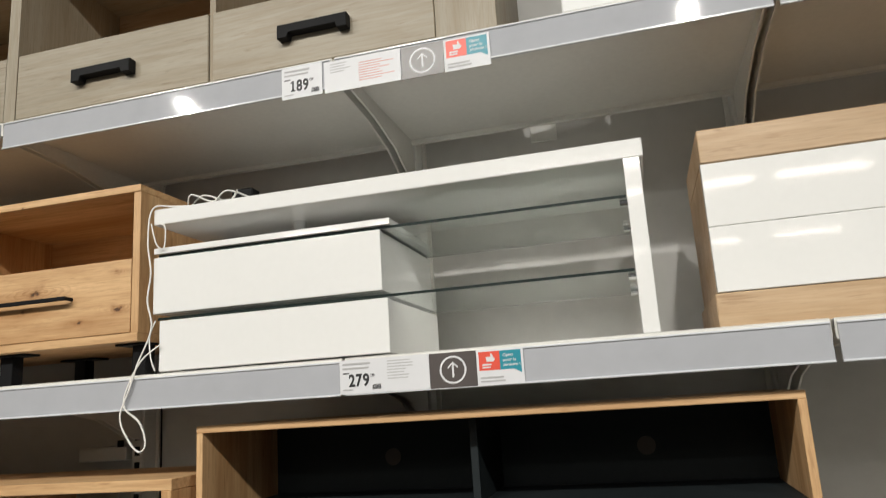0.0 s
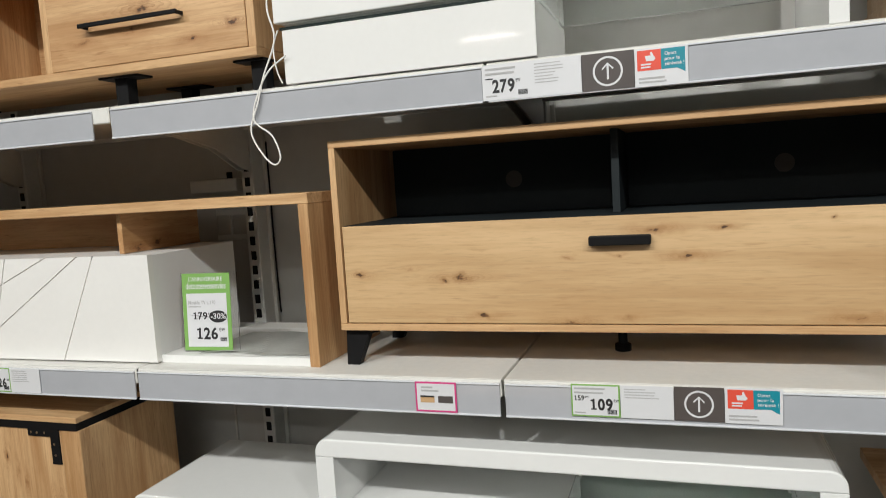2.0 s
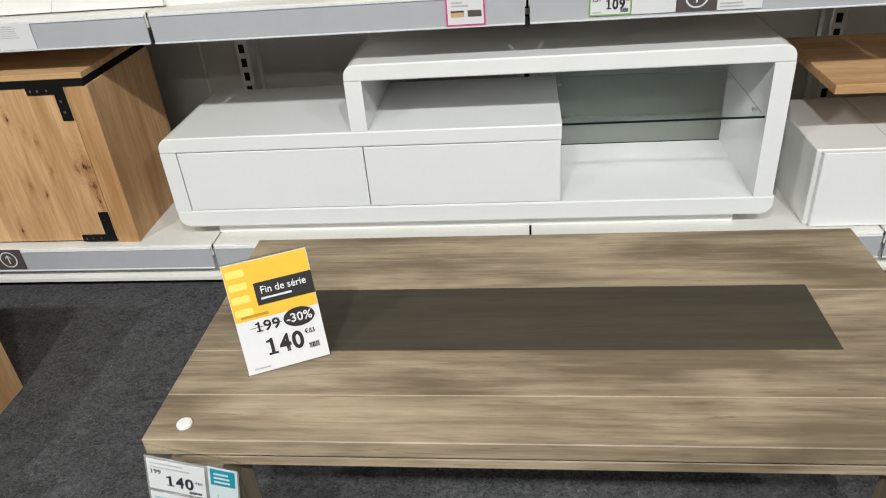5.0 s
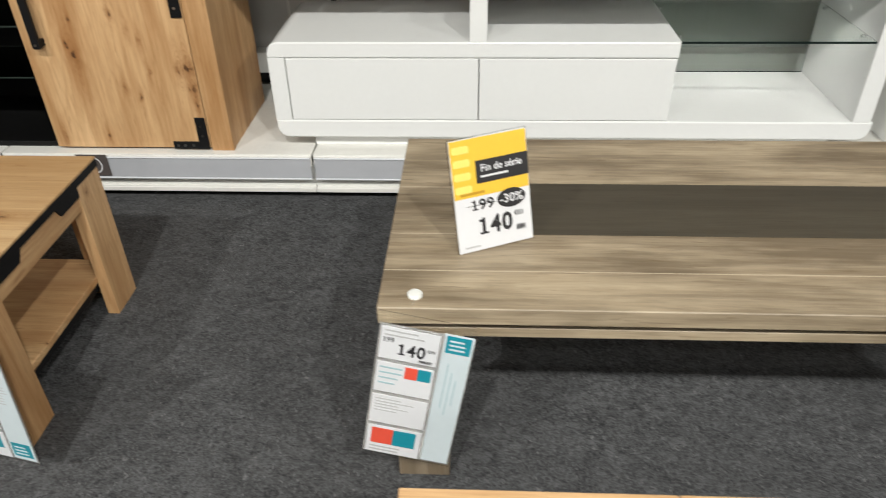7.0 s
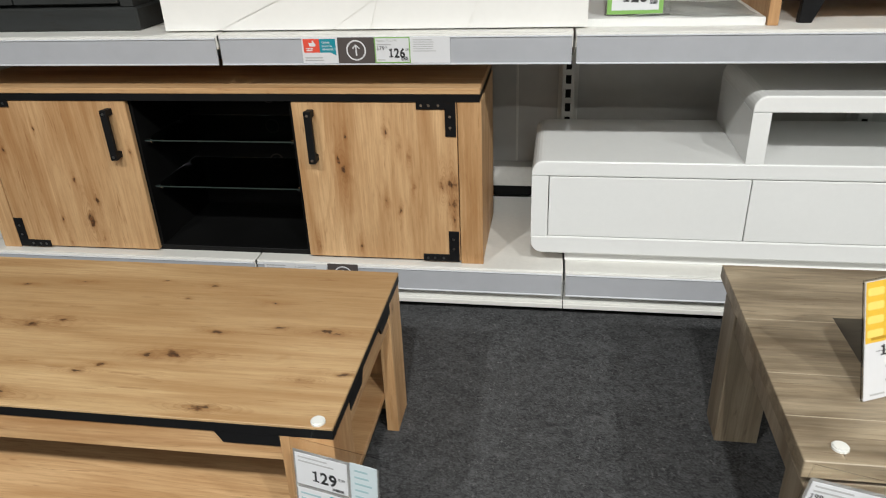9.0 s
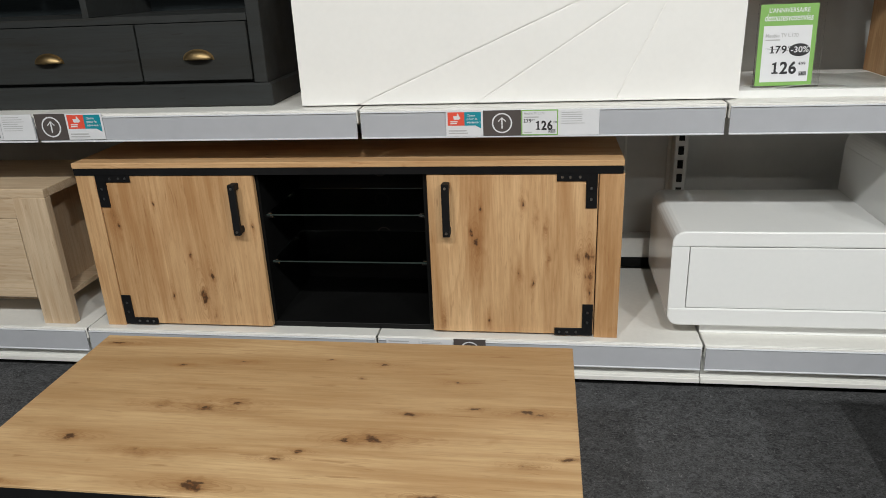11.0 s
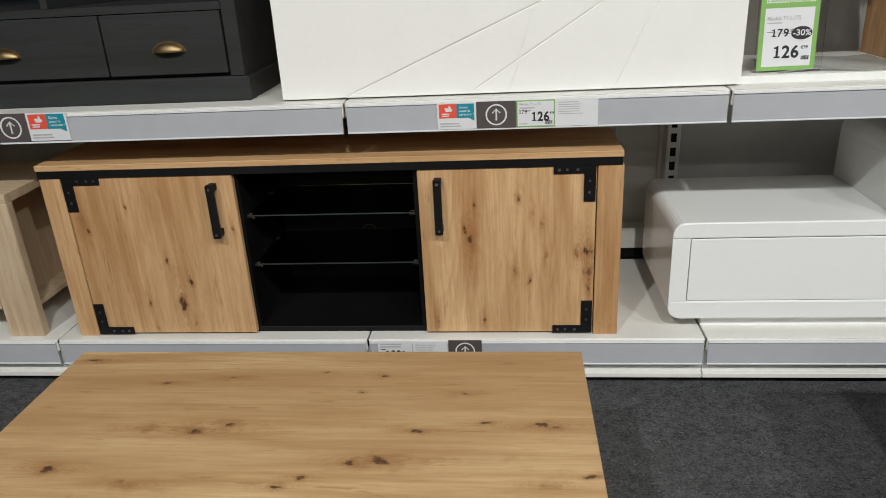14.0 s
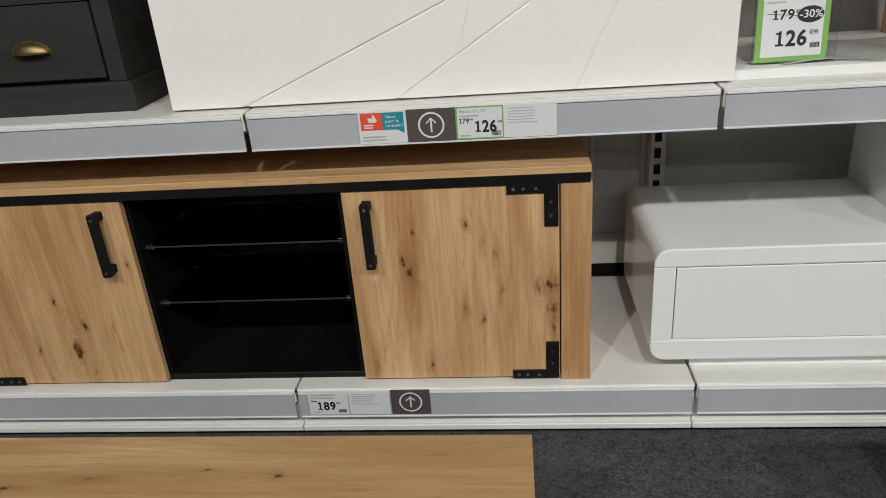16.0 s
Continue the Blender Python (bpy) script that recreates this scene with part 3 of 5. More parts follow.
        for zz in (0.514, 0.652):
            part("handle_post", box(hx - 0.010, hx + 0.010, yf - 0.027, yf, zz - 0.010, zz + 0.010, 0.001), BLACK, door)
            part("screw", cylinder((hx, yf - 0.037, zz), 0.004, 0.003, "y", 12), STEEL, door)
    # strap hinges on the doors' outer corners
    for cx, sgn in ((-2.868, 1), (-1.327, -1)):
        for zt, up in ((0.689, -1), (0.172, 1)):
            leg = 0.115
            pts = [(0, 0), (leg, 0), (leg, 0.024), (0.032, 0.024), (0.032, 0.105), (0.0, 0.105)]
            out = [(cx + sgn * a, zt + up * b) for a, b in pts]
            plate = part("strap_hinge", prism(out, yf - 0.006, yf - 0.001, "y", 0.001, seg=1), BLACK, th, "black angled strap hinge")
            for a, b in ((0.05, 0.012), (0.078, 0.012), (0.017, 0.045), (0.017, 0.078), (0.1, 0.012)):
                part("rivet", cylinder((cx + sgn * a, yf - 0.0065, zt + up * b), 0.0042, 0.002, "y", 10), STEEL, plate)
    for z in (0.382, 0.540):
        g = part("glass_shelf", box(-2.345, -1.838, 0.085, yb - 0.06, z, z + 0.005, 0.0005), GLASS_DARK, th, "smoked glass shelf")
        part("glass_rim", box(-2.345, -1.838, 0.0835, 0.0848, z + 0.0008, z + 0.0046, 0), GLASS_LINE, g)
        part("glass_rim", box(-2.343, -1.840, yb - 0.0598, yb - 0.0588, z + 0.0005, z + 0.005, 0), GLASS_BACK, g)
        for gx in (-2.3455, -1.8375):
            part("glass_rim", box(gx - 0.0004, gx + 0.0004, 0.088, yb - 0.062, z + 0.001, z + 0.004, 0), GLASS_BACK, g)
        for gx in (-2.336, -1.847):
            for gy in (0.096, 0.30):
                part("shelf_peg", cylinder((gx, gy, z - 0.004), 0.0075, 0.020, "x", 12), CHROME, g, "chrome shelf peg")
                part("peg_clip", box(gx - 0.007, gx + 0.007, gy - 0.009, gy + 0.009, z + 0.005, z + 0.009, 0.001), CHROME, g)
    for cx, cz in ((-2.05, 0.60), (-2.05, 0.36)):
        part("cable_cap", ring(cx, cz, 0.022, 0.026, yb - 0.0095), CAP_BROWN, th)


def white_unit():
    """White lacquered stepped TV unit with rounded corners, drawers and a glass bay."""
    yf, yb = 0.048, 0.478
    th = thing("tv_unit", (-0.2, yf, 0.165), "white lacquered stepped TV unit with two drawers and glass bay", "tv unit")
    r = 0.036
    # long low body: a rounded frame round the drawers
    part("bottom_board", prism(rounded(-1.106, 0.697, 0.207, 0.264, (r, r, 0, 0)), yf, yb, "y", 0.004), WHITE, th)
    part("lower_top", prism(rounded(-1.106, 0.092, 0.461, 0.508, (0, 0, 0, r)), yf, yb, "y", 0.004), WHITE, th)
    part("end_panel", box(-1.106, -1.056, yf + 0.0005, yb, 0.264, 0.461, 0.0006), WHITE, th)
    part("back", box(-1.056, 0.09, yb - 0.012, yb, 0.264, 0.461, 0), WHITE_SATIN, th)
    part("partition", box(0.072, 0.09, yf + 0.012, yb - 0.012, 0.264, 0.461, 0.001), WHITE, th)
    for a, b in ((-1.0535, -0.4835), (-0.4805, 0.0885)):
        part("drawer", box(a, b, yf + 0.0015, yf + 0.02, 0.2665, 0.4590, 0.0015), WHITE, th)
    # raised bridge
    part("bridge_top", prism(rounded(-0.510, 0.690, 0.656, 0.703, (0, 0, r, r)), yf, yb, "y", 0.004), WHITE, th)
    part("bridge_side", box(-0.510, -0.460, yf + 0.001, yb, 0.508, 0.656, 0.001), WHITE, th)
    part("bridge_side", box(0.637, 0.690, yf + 0.001, yb, 0.264, 0.656, 0.001), WHITE, th)
    part("glass_back", box(0.09, 0.637, yb - 0.012, yb - 0.006, 0.265, 0.656, 0), GLASS_GREY, th, "grey glass back pane")
    part("pane_edge", box(0.09, 0.637, yb - 0.0135, yb - 0.0125, 0.2645, 0.2675, 0), GLASS_EDGE, th)
    g = part("glass_shelf", box(0.092, 0.635, yf + 0.008, yb - 0.02, 0.5015, 0.5075, 0.0005), GLASS, th, "clear glass shelf")
    part("glass_rim", box(0.092, 0.635, yf + 0.0065, yf + 0.0078, 0.5015, 0.5075, 0), GLASS_EDGE, g)
    for gx, gy in ((0.1, 0.12), (0.1, 0.4), (0.627, 0.12), (0.627, 0.4)):
        part("shelf_peg", cylinder((gx, gy, 0.4985), 0.006, 0.014, "x", 10), CHROME, g)
    part("plinth", box(-1.00, 0.6, yf + 0.035, yb - 0.04, 0.165, 0.207, 0.002), WHITE, th)


def right_unit():
    """White box unit with an oak board raised above it."""
    th = thing("tv_unit", (1.4, 0.05, 0.165), "low white TV unit with a raised oak board", "tv unit")
    part("body", box(0.79, 2.0, 0.055, 0.45, 0.165, 0.402, 0.003), WHITE, th)
    part("door", box(0.803, 1.4, 0.036, 0.054, 0.168, 0.399, 0.002), WHITE, th)
    part("door", box(1.403, 2.0, 0.036, 0.054, 0.168, 0.399, 0.002), WHITE, th)
    part("board", box(0.80, 1.9, 0.05, 0.50, 0.561, 0.588, 0.0015), OAK, th, "knotty oak top board")
    part("support", box(1.72, 1.88, 0.07, 0.43, 0.402, 0.561, 0.002), WHITE, th)
    part("seam", box(1.0, 1.002, 0.06, 0.45, 0.4015, 0.4026, 0), INK_GREY, th)


def pale_unit():
    x1, yf, zb = -3.058, 0.03, 0.165
    th = thing("tv_unit", (-3.7, yf, zb), "pale sawn oak TV unit with chunky frame and drawer", "tv unit")
    part("top_board", box(-4.3, x1, yf, 0.42, 0.613, 0.643, 0.002), PALE_OAK, th)
    part("leg", box(x1 - 0.115, x1, yf, yf + 0.03, zb, 0.613, 0.002), PALE_OAK_V, th)
    part("leg", box(-4.3, -4.19, yf, yf + 0.03, zb, 0.613, 0.002), PALE_OAK_V, th)
    part("side", box(x1 - 0.113, x1 - 0.095, yf + 0.03, 0.41, 0.262, 0.613, 0.001), PALE_OAK_V, th)
    part("leg", box(x1 - 0.03, x1, 0.34, 0.42, zb, 0.613, 0.001), PALE_OAK_V, th)
    part("apron", box(-4.19, x1 - 0.115, yf + 0.003, yf + 0.022, 0.543, 0.613, 0.001), PALE_OAK, th)
    part("drawer", box(-4.18, x1 - 0.119, yf + 0.001, yf + 0.02, 0.262, 0.541, 0.002), PALE_OAK, th)
    part("floor_board", box(-4.19, x1 - 0.03, yf + 0.022, 0.41, 0.245, 0.262, 0.001), PALE_OAK, th)


# ---- furniture on the middle shelf ----
def industrial_unit():
    """Oak TV unit with an open anthracite niche over a drop flap, on black angled feet."""
    x0, x1, yf, yb, z0, z1, t = -0.422, 0.947, 0.074, 0.46, 0.976, 1.441, 0.017
    o = (0.26, yf, 0.884)
    th = thing("tv_unit", o, "knotty oak TV unit with dark open niche and drop flap", "tv unit")
    knots = [(-0.365, yf, 1.114, 0.0061), (-0.227, yf, 1.125, 0.0034), (-0.146, yf, 1.098, 0.0048), (-0.104, yf, 1.104, 0.0088), (0.142, yf, 1.145, 0.0027), (0.255, yf, 1.150, 0.0027), (0.397, yf, 1.142, 0.0061), (0.472, yf, 1.200, 0.0041), (0.150, yf, 1.001, 0.0075), (0.270, yf, 1.009, 0.0041), (-0.144, yf, 1.005, 0.0034), (0.715, yf, 1.010, 0.0075), (0.675, yf, 1.213, 0.0034), (0.334, yf, 1.201, 0.0068), (-0.05, yf, 1.012, 0.0048)]
    front = wood("flap_oak", OAK_L, OAK_D, "x", knots, o, streak=0.8, seed=31.0, rings=0.6, pins=0.06, grain=0.55)
    part("top_board", box(x0, x1, yf, yb, z1 - t, z1), OAK, th)
    part("bottom_board", box(x0, x1, yf, yb, z0, z0 + t), OAK, th)
    for a in (x0, x1 - t):
        part("side", box(a, a + t, yf + 0.0005, yb, z0 + t, z1 - t, 0.001), OAK_V, th)
    part("back", box(x0 + t, x1 - t, yb - 0.012, yb - 0.004, z0 + t, z1 - t, 0), NICHE, th)
    part("niche_floor", box(x0 + t, x1 - t, yf + 0.02, yb - 0.012, 1.218, 1.233, 0.001), NICHE, th)
    part("partition", box(0.238, 0.256, yf + 0.10, yb - 0.012, 1.233, z1 - t, 0.001), NICHE, th, "anthracite partition")
    flap = part("flap", box(x0 + 0.022, x1 - 0.022, yf + 0.001, yf + 0.018, z0 + t + 0.002, 1.2325), front, th)
    part("handle", prism(rounded(0.195, 0.325, 1.170, 1.191, 0.004), yf - 0.02, yf + 0.001, "y", 0.002), BLACK, flap, "black metal grip handle")
    for cx in (-0.05, 0.63):
        part("cable_cap", cylinder((cx, yb - 0.013, 1.322), 0.023, 0.003, "y", 24), CAP_BROWN, th, "brown cable cap")
    for sx, xx in ((1, x0 + 0.004), (-1, x1 - 0.004)):
        for yy in (yf + 0.02, yb - 0.07):
            out = [(xx, 0.976), (xx + sx * 0.085, 0.976), (xx + sx * 0.085, 0.968), (xx + sx * 0.06, 0.962), (xx + sx * 0.028, 0.884), (xx - sx * 0.004, 0.884)]
            part("leg", prism(out, yy, yy + 0.028, "y", 0.001, seg=1), BLACK, th, "black angled foot")
    fb = cylinder((0.24, 0.29, 0.93), 0.011, 0.092, "z", 14)
    cylinder((0.24, 0.29, 0.892), 0.02, 0.016, "z", 14, fb)
    part("middle_foot", fb, BLACK, th)


def grooved_door(x0, x1, y0, y1, z0, z1, lines, wide=0.0048, deep=0.0037):
    """A slab whose front carries straight milled grooves."""
    bm = bmesh.new()
    v = [bm.verts.new((a, y0, b)) for a, b in ((x0, z0), (x1, z0), (x1, z1), (x0, z1))]
    bm.faces.new(v)
    for (ax, az), (bx, bz) in lines:
        d = Vector((bx - ax, 0, bz - az)).normalized()
        n = Vector((-d.z, 0, d.x))
        for s in (-1, 1):
            bmesh.ops.bisect_plane(bm, geom=bm.verts[:] + bm.edges[:] + bm.faces[:], plane_co=Vector((ax, y0, az)) + n * s * wide / 2, plane_no=n)
    cut = []
    for f in bm.faces:
        c = f.calc_center_median()
        for (ax, az), (bx, bz) in lines:
            d = Vector((bx - ax, 0, bz - az))
            w = c - Vector((ax, y0, az))
            t = w.dot(d) / d.length_squared
            if abs(w.cross(d).length / d.length) < wide / 2 and 0 <= t <= 1:
                cut.append(f)
                break
    ext = bmesh.ops.extrude_face_region(bm, geom=cut)
    moved = [g for g in ext["geom"] if isinstance(g, bmesh.types.BMVert)]
    bmesh.ops.translate(bm, verts=moved, vec=(0, deep, 0))
    bmesh.ops.delete(bm, geom=[f for f in cut if f.is_valid], context="FACES_ONLY")
    rim = [e for e in bm.edges if e.is_boundary]
    ext = bmesh.ops.extrude_edge_only(bm, edges=rim)
    for g in ext["geom"]:
        if isinstance(g, bmesh.types.BMVert):
            g.co.y = y1
    bmesh.ops.recalc_face_normals(bm, faces=bm.faces)
    return bm


def arctic_unit():
    """Oak frame with a white grooved drop-front box hung in it."""
    yf, yb = 0.06, 0.44
    th = thing("tv_unit", (-1.33, yf, 0.884), "oak framed TV unit with white grooved front", "tv unit")
    part("top_board", box(-2.178, -0.480, yf, yb, 1.295, 1.322), OAK, th)
    part("side", box(-0.509, -0.481, yf, yb, 0.884, 1.295), OAK_V, th)
    part("side", box(-2.176, -2.15, yf + 0.03, yb, 0.884, 1.295), OAK_V, th)
    divider = wood("divider_oak", OAKR_L, OAKR_D, "y", [(-1.088, 0.235, 1.203, 0.010), (-1.088, 0.16, 1.193, 0.012)], (-1.33, yf, 0.884), seed=61.0, pins=0.1)
    part("partition", box(-1.105, -1.088, yf + 0.04, yb - 0.006, 1.182, 1.295), divider, th)
    part("back", box(-2.15, -1.105, yb - 0.05, yb - 0.04, 1.182, 1.295, 0), OAK, th)
    lines = [((-2.004, 0.89), (-1.30, 1.19)), ((-1.655, 0.897), (-1.20, 1.186)), ((-1.56, 0.889), (-1.47, 1.186)), ((-1.29, 0.889), (-1.15, 1.182))]
    part("drop_front", grooved_door(-2.176, -0.967, yf - 0.012, yf + 0.008, 0.889, 1.182, lines), WHITE_MAT, th, "white milled front with slanting grooves")
    part("box_side", box(-0.988, -0.968, yf + 0.008, yb - 0.002, 0.905, 1.18, 0.001), WHITE_SATIN, th)
    part("box_top", box(-2.15, -0.988, yf + 0.008, yb - 0.002, 1.164, 1.18, 0.001), WHITE_SATIN, th)
    part("floor_board", box(-2.15, -0.511, yf + 0.008, yb - 0.02, 0.884, 0.905, 0.001), WHITE_SATIN, th)


def charcoal_unit():
    yf, yb, zb = 0.095, 0.485, 0.884
    th = thing("tv_unit", (-3.0, yf, zb), "charcoal painted TV unit with drawers and brass cup pulls", "tv unit")
    part("plinth", box(-3.75, -2.278, yf - 0.01, yb, zb, 0.952, 0.006), CHARCOAL, th)
    part("side", box(-2.316, -2.29, yf, yb, 0.952, 1.46, 0.001), CHARCOAL, th)
    part("side", box(-3.74, -3.714, yf, yb, 0.952, 1.46, 0.001), CHARCOAL, th)
    part("stile", box(-2.330, -2.291, yf - 0.002, yf + 0.01, 0.9525, 1.46, 0.002), CHARCOAL, th)
    part("shelf", box(-3.714, -2.332, yf + 0.001, yb - 0.01, 1.129, 1.15, 0.001), CHARCOAL, th)
    part("floor_board", box(-3.714, -2.332, yf + 0.02, yb - 0.01, 0.9525, 0.966, 0.001), CHARCOAL, th)
    part("partition", box(-2.845, -2.825, yf + 0.01, yb - 0.01, 1.15, 1.44, 0.001), CHARCOAL, th)
    part("back", box(-3.714, -2.316, yb - 0.01, yb, 0.952, 1.46, 0), NICHE, th)
    part("top_board", box(-3.76, -2.27, yf - 0.015, yb, 1.46, 1.485, 0.004), CHARCOAL, th)
    for a, b, hx in ((-2.678, -2.336, -2.493), (-3.35, -2.684, -2.975), (-3.71, -3.356, -3.53)):
        d = part("drawer", box(a, b, yf - 0.003, yf + 0.016, 0.962, 1.127, 0.002), CHARCOAL, th)
        cup = bmesh.new()
        bmesh.ops.create_uvsphere(cup, u_segments=36, v_segments=18, radius=1.0)
        bmesh.ops.delete(cup, geom=[v for v in cup.verts if v.co.z < -0.05 or v.co.y > 0.05], context="VERTS")
        for v in cup.verts:
            v.co = Vector((hx + v.co.x * 0.044, yf - 0.003 + v.co.y * 0.022, 1.024 + v.co.z * 0.026))
        bmesh.ops.solidify(cup, geom=cup.faces[:], thickness=0.0015)
        for f in cup.faces:
            f.smooth = True
        pull = part("cup_pull", cup, BRASS, d, "aged brass cup pull")
        part("pull_flange", prism([(hx + 0.049 * math.cos(math.pi * q / 16), 1.0225 + 0.031 * math.sin(math.pi * q / 16)) for q in range(17)], yf - 0.0048, yf - 0.003, "y"), BRASS, d)


# ---- furniture on the upper shelf ----
def sky_unit():
    yf, yb, zb = 0.005, 0.42, 1.572
    th = thing("tv_unit", (0.1, yf, zb), "white gloss TV unit with two drawers and glass shelves", "tv unit")
    part("top_board", box(-0.503, 0.697, yf, yb, 1.943, 1.984, 0.002), WHITE_GLOSS, th)
    part("end_panel", box(0.654, 0.688, yf + 0.001, yb, zb, 1.943, 0.001), WHITE_GLOSS, th)
    part("drawer_top", box(-0.499, 0.126, yf - 0.002, yb, 1.867, 1.882, 0.001), WHITE_GLOSS, th)
    for a, b, c, d, lab in ((-0.501, 0.101, 1.717, 1.858, 1), (-0.481, 0.113, 1.576, 1.699, 2)):
        part("drawer_box", box(a + 0.006, b - 0.001, yf + 0.02, yb - 0.01, c, d - 0.002, 0.001), WHITE_GLOSS, th)
        part("drawer", box(a, b, yf, yf + 0.019, c, d, 0.0015), WHITE_GLOSS, th)
    for z in (1.8595, 1.7015):
        g = part("glass_shelf", box(-0.49, 0.652, yf + 0.008, yb - 0.02, z, z + 0.006, 0.0005), GLASS, th, "clear glass shelf with green edge")
        part("glass_rim", box(-0.49, 0.652, yf + 0.0065, yf + 0.0078, z, z + 0.006, 0), GLASS_EDGE, g)
        for gy in (0.03, 0.3):
            part("shelf_peg", cylinder((0.646, gy, z - 0.006), 0.009, 0.016, "x", 12), CHROME, g)
    part("post", cylinder((-0.17, 0.15, 1.9125), 0.018, 0.061, "z", 20), CHROME, th, "round chrome spacer post")
    # LED cord and adaptor
    cd = thing("power_cord", (-0.45, 0.0, 1.6), "thin white power cord hanging in a loop", "cord")
    part("cord", tube([(-0.25, 0.05, 1.992), (-0.30, 0.015, 2.010), (-0.35, 0.03, 1.992), (-0.40, 0.012, 2.012), (-0.43, 0.05, 1.990), (-0.37, 0.02, 2.008), (-0.31, 0.04, 1.990), (-0.27, 0.012, 2.006), (-0.33, 0.05, 1.988), (-0.45, 0.02, 1.990), (-0.500, -0.003, 1.984), (-0.510, -0.006, 1.90), (-0.500, -0.006, 1.82), (-0.508, -0.006, 1.75), (-0.495, -0.006, 1.68), (-0.53, -0.008, 1.60), (-0.55, -0.010, 1.54), (-0.575, -0.010, 1.475), (-0.55, -0.010, 1.42), (-0.52, -0.010, 1.392), (-0.502, -0.010, 1.41), (-0.52, -0.010, 1.46), (-0.565, -0.010, 1.50), (-0.548, -0.010, 1.56), (-0.515, -0.008, 1.61), (-0.47, -0.004, 1.64)], 0.0022), CORD, cd)
    part("cord", tube([(-0.503, -0.004, 1.945), (-0.485, -0.006, 1.89), (-0.465, -0.004, 1.88), (-0.462, -0.004, 1.93), (-0.478, -0.004, 1.943)], 0.0018), CORD, cd)
    part("cord", tube([(-0.488, 0.0, 1.70), (-0.50, -0.005, 1.66), (-0.495, -0.006, 1.61), (-0.484, -0.004, 1.578)], 0.0018), CORD, cd)
    ad = thing("adaptor", (-0.27, 0.09, 1.984), "small black plug adaptor on the white top", "adaptor")
    part("body", box(-0.31, -0.25, 0.05, 0.09, 1.984, 2.022, 0.004), BLACK, ad)


def oak_left_unit():
    yf, yb, z0, z1 = 0.05, 0.44, 1.662, 2.078
    x1 = -0.580
    o = (-1.5, yf, 1.572)
    th = thing("tv_unit", o, "oak TV unit with open niches and drawers on black feet", "tv unit")
    kn = [(-0.905, yf, 1.815, 0.014), (-0.94, yf, 1.768, 0.008), (-0.64, yf, 1.752, 0.007), (-0.64, yf, 1.846, 0.004), (-1.10, yf, 1.75, 0.006), (-0.765, yf, 1.725, 0.005)]
    front = wood("drawer_oak", OAKR_L, OAKR_D, "x", kn, o, seed=41.0, rings=0.7, pins=0.12)
    part("top_board", box(-2.35, x1, yf, yb, z1 - 0.02, z1), OAK, th)
    part("bottom_board", box(-2.35, x1, yf, yb, z0, z0 + 0.022), OAK, th)
    for a in (x1 - 0.022, -1.243, -1.68, -2.35):
        part("side", box(a, a + 0.022, yf + 0.003, yb, z0 + 0.022, z1 - 0.02, 0.001), OAK_V, th)
    part("back", box(-2.33, x1 - 0.022, yb - 0.012, yb - 0.004, z0 + 0.022, z1 - 0.02, 0), OAK, th)
    for a, b, hx in ((-1.2195, -0.6035, -0.936), (-2.3265, -1.6815, -2.0)):
        part("niche_floor", box(a, b, yf + 0.02, yb - 0.012, 1.855, 1.87, 0.001), OAK, th)
        d = part("drawer", box(a, b, yf + 0.001, yf + 0.018, 1.6855, 1.878), front, th)
        h = part("handle", box(hx - 0.155, hx + 0.155, yf - 0.030, yf - 0.023, 1.782, 1.793, 0.0015), BLACK, d, "slim black bar handle")
        for s in (-0.15, 0.15):
            part("handle_post", box(hx + s - 0.004, hx + s + 0.004, yf - 0.024, yf + 0.002, 1.783, 1.792, 0.001), BLACK, d)
    for fx in (-0.605, -1.03, -1.9, -2.32):
        for fy in (0.11, 0.38):
            f = box(fx - 0.02, fx + 0.02, fy - 0.02, fy + 0.02, 1.572, 1.658, 0.002)
            box(fx - 0.065, fx + (0.065 if fx < -0.7 else 0.024), fy - 0.03, fy + 0.03, 1.656, 1.662, 0.001, f)
            part("foot", f, BLACK, th, "black steel foot")
    br = thing("wall_bracket", (-0.61, 0.3, 1.9), "small steel fixing bracket inside a niche", "bracket")
    part("plate", box(-0.618, -0.606, 0.08, 0.11, 1.888, 1.93, 0.002), STEEL, br)


def gloss_right_unit():
    yf, yb, zb = 0.077, 0.47, 1.572
    th = thing("tv_unit", (1.5, yf, zb), "white gloss fronted TV unit framed in golden oak", "tv unit")
    part("top_board", box(0.814, 2.0, yf, yb, 1.929, 2.004, 0.002), CRAFT_OAK, th)
    part("bottom_board", box(0.807, 2.0, yf, yb, zb, 1.646, 0.002), CRAFT_OAK, th)
    part("side", box(0.815, 0.84, yf + 0.02, yb, 1.646, 1.929, 0.001), CRAFT_OAK, th)
    part("back", box(0.84, 2.0, yb - 0.01, yb, 1.646, 1.929, 0), CRAFT_OAK, th)
    for c, d in ((1.648, 1.7875), (1.7885, 1.927)):
        part("drawer", box(0.813, 1.6, yf + 0.001, yf + 0.019, c, d, 0.0015), WHITE_GLOSS, th)
        part("drawer", box(1.602, 2.0, yf + 0.001, yf + 0.019, c, d, 0.0015), WHITE_GLOSS, th)


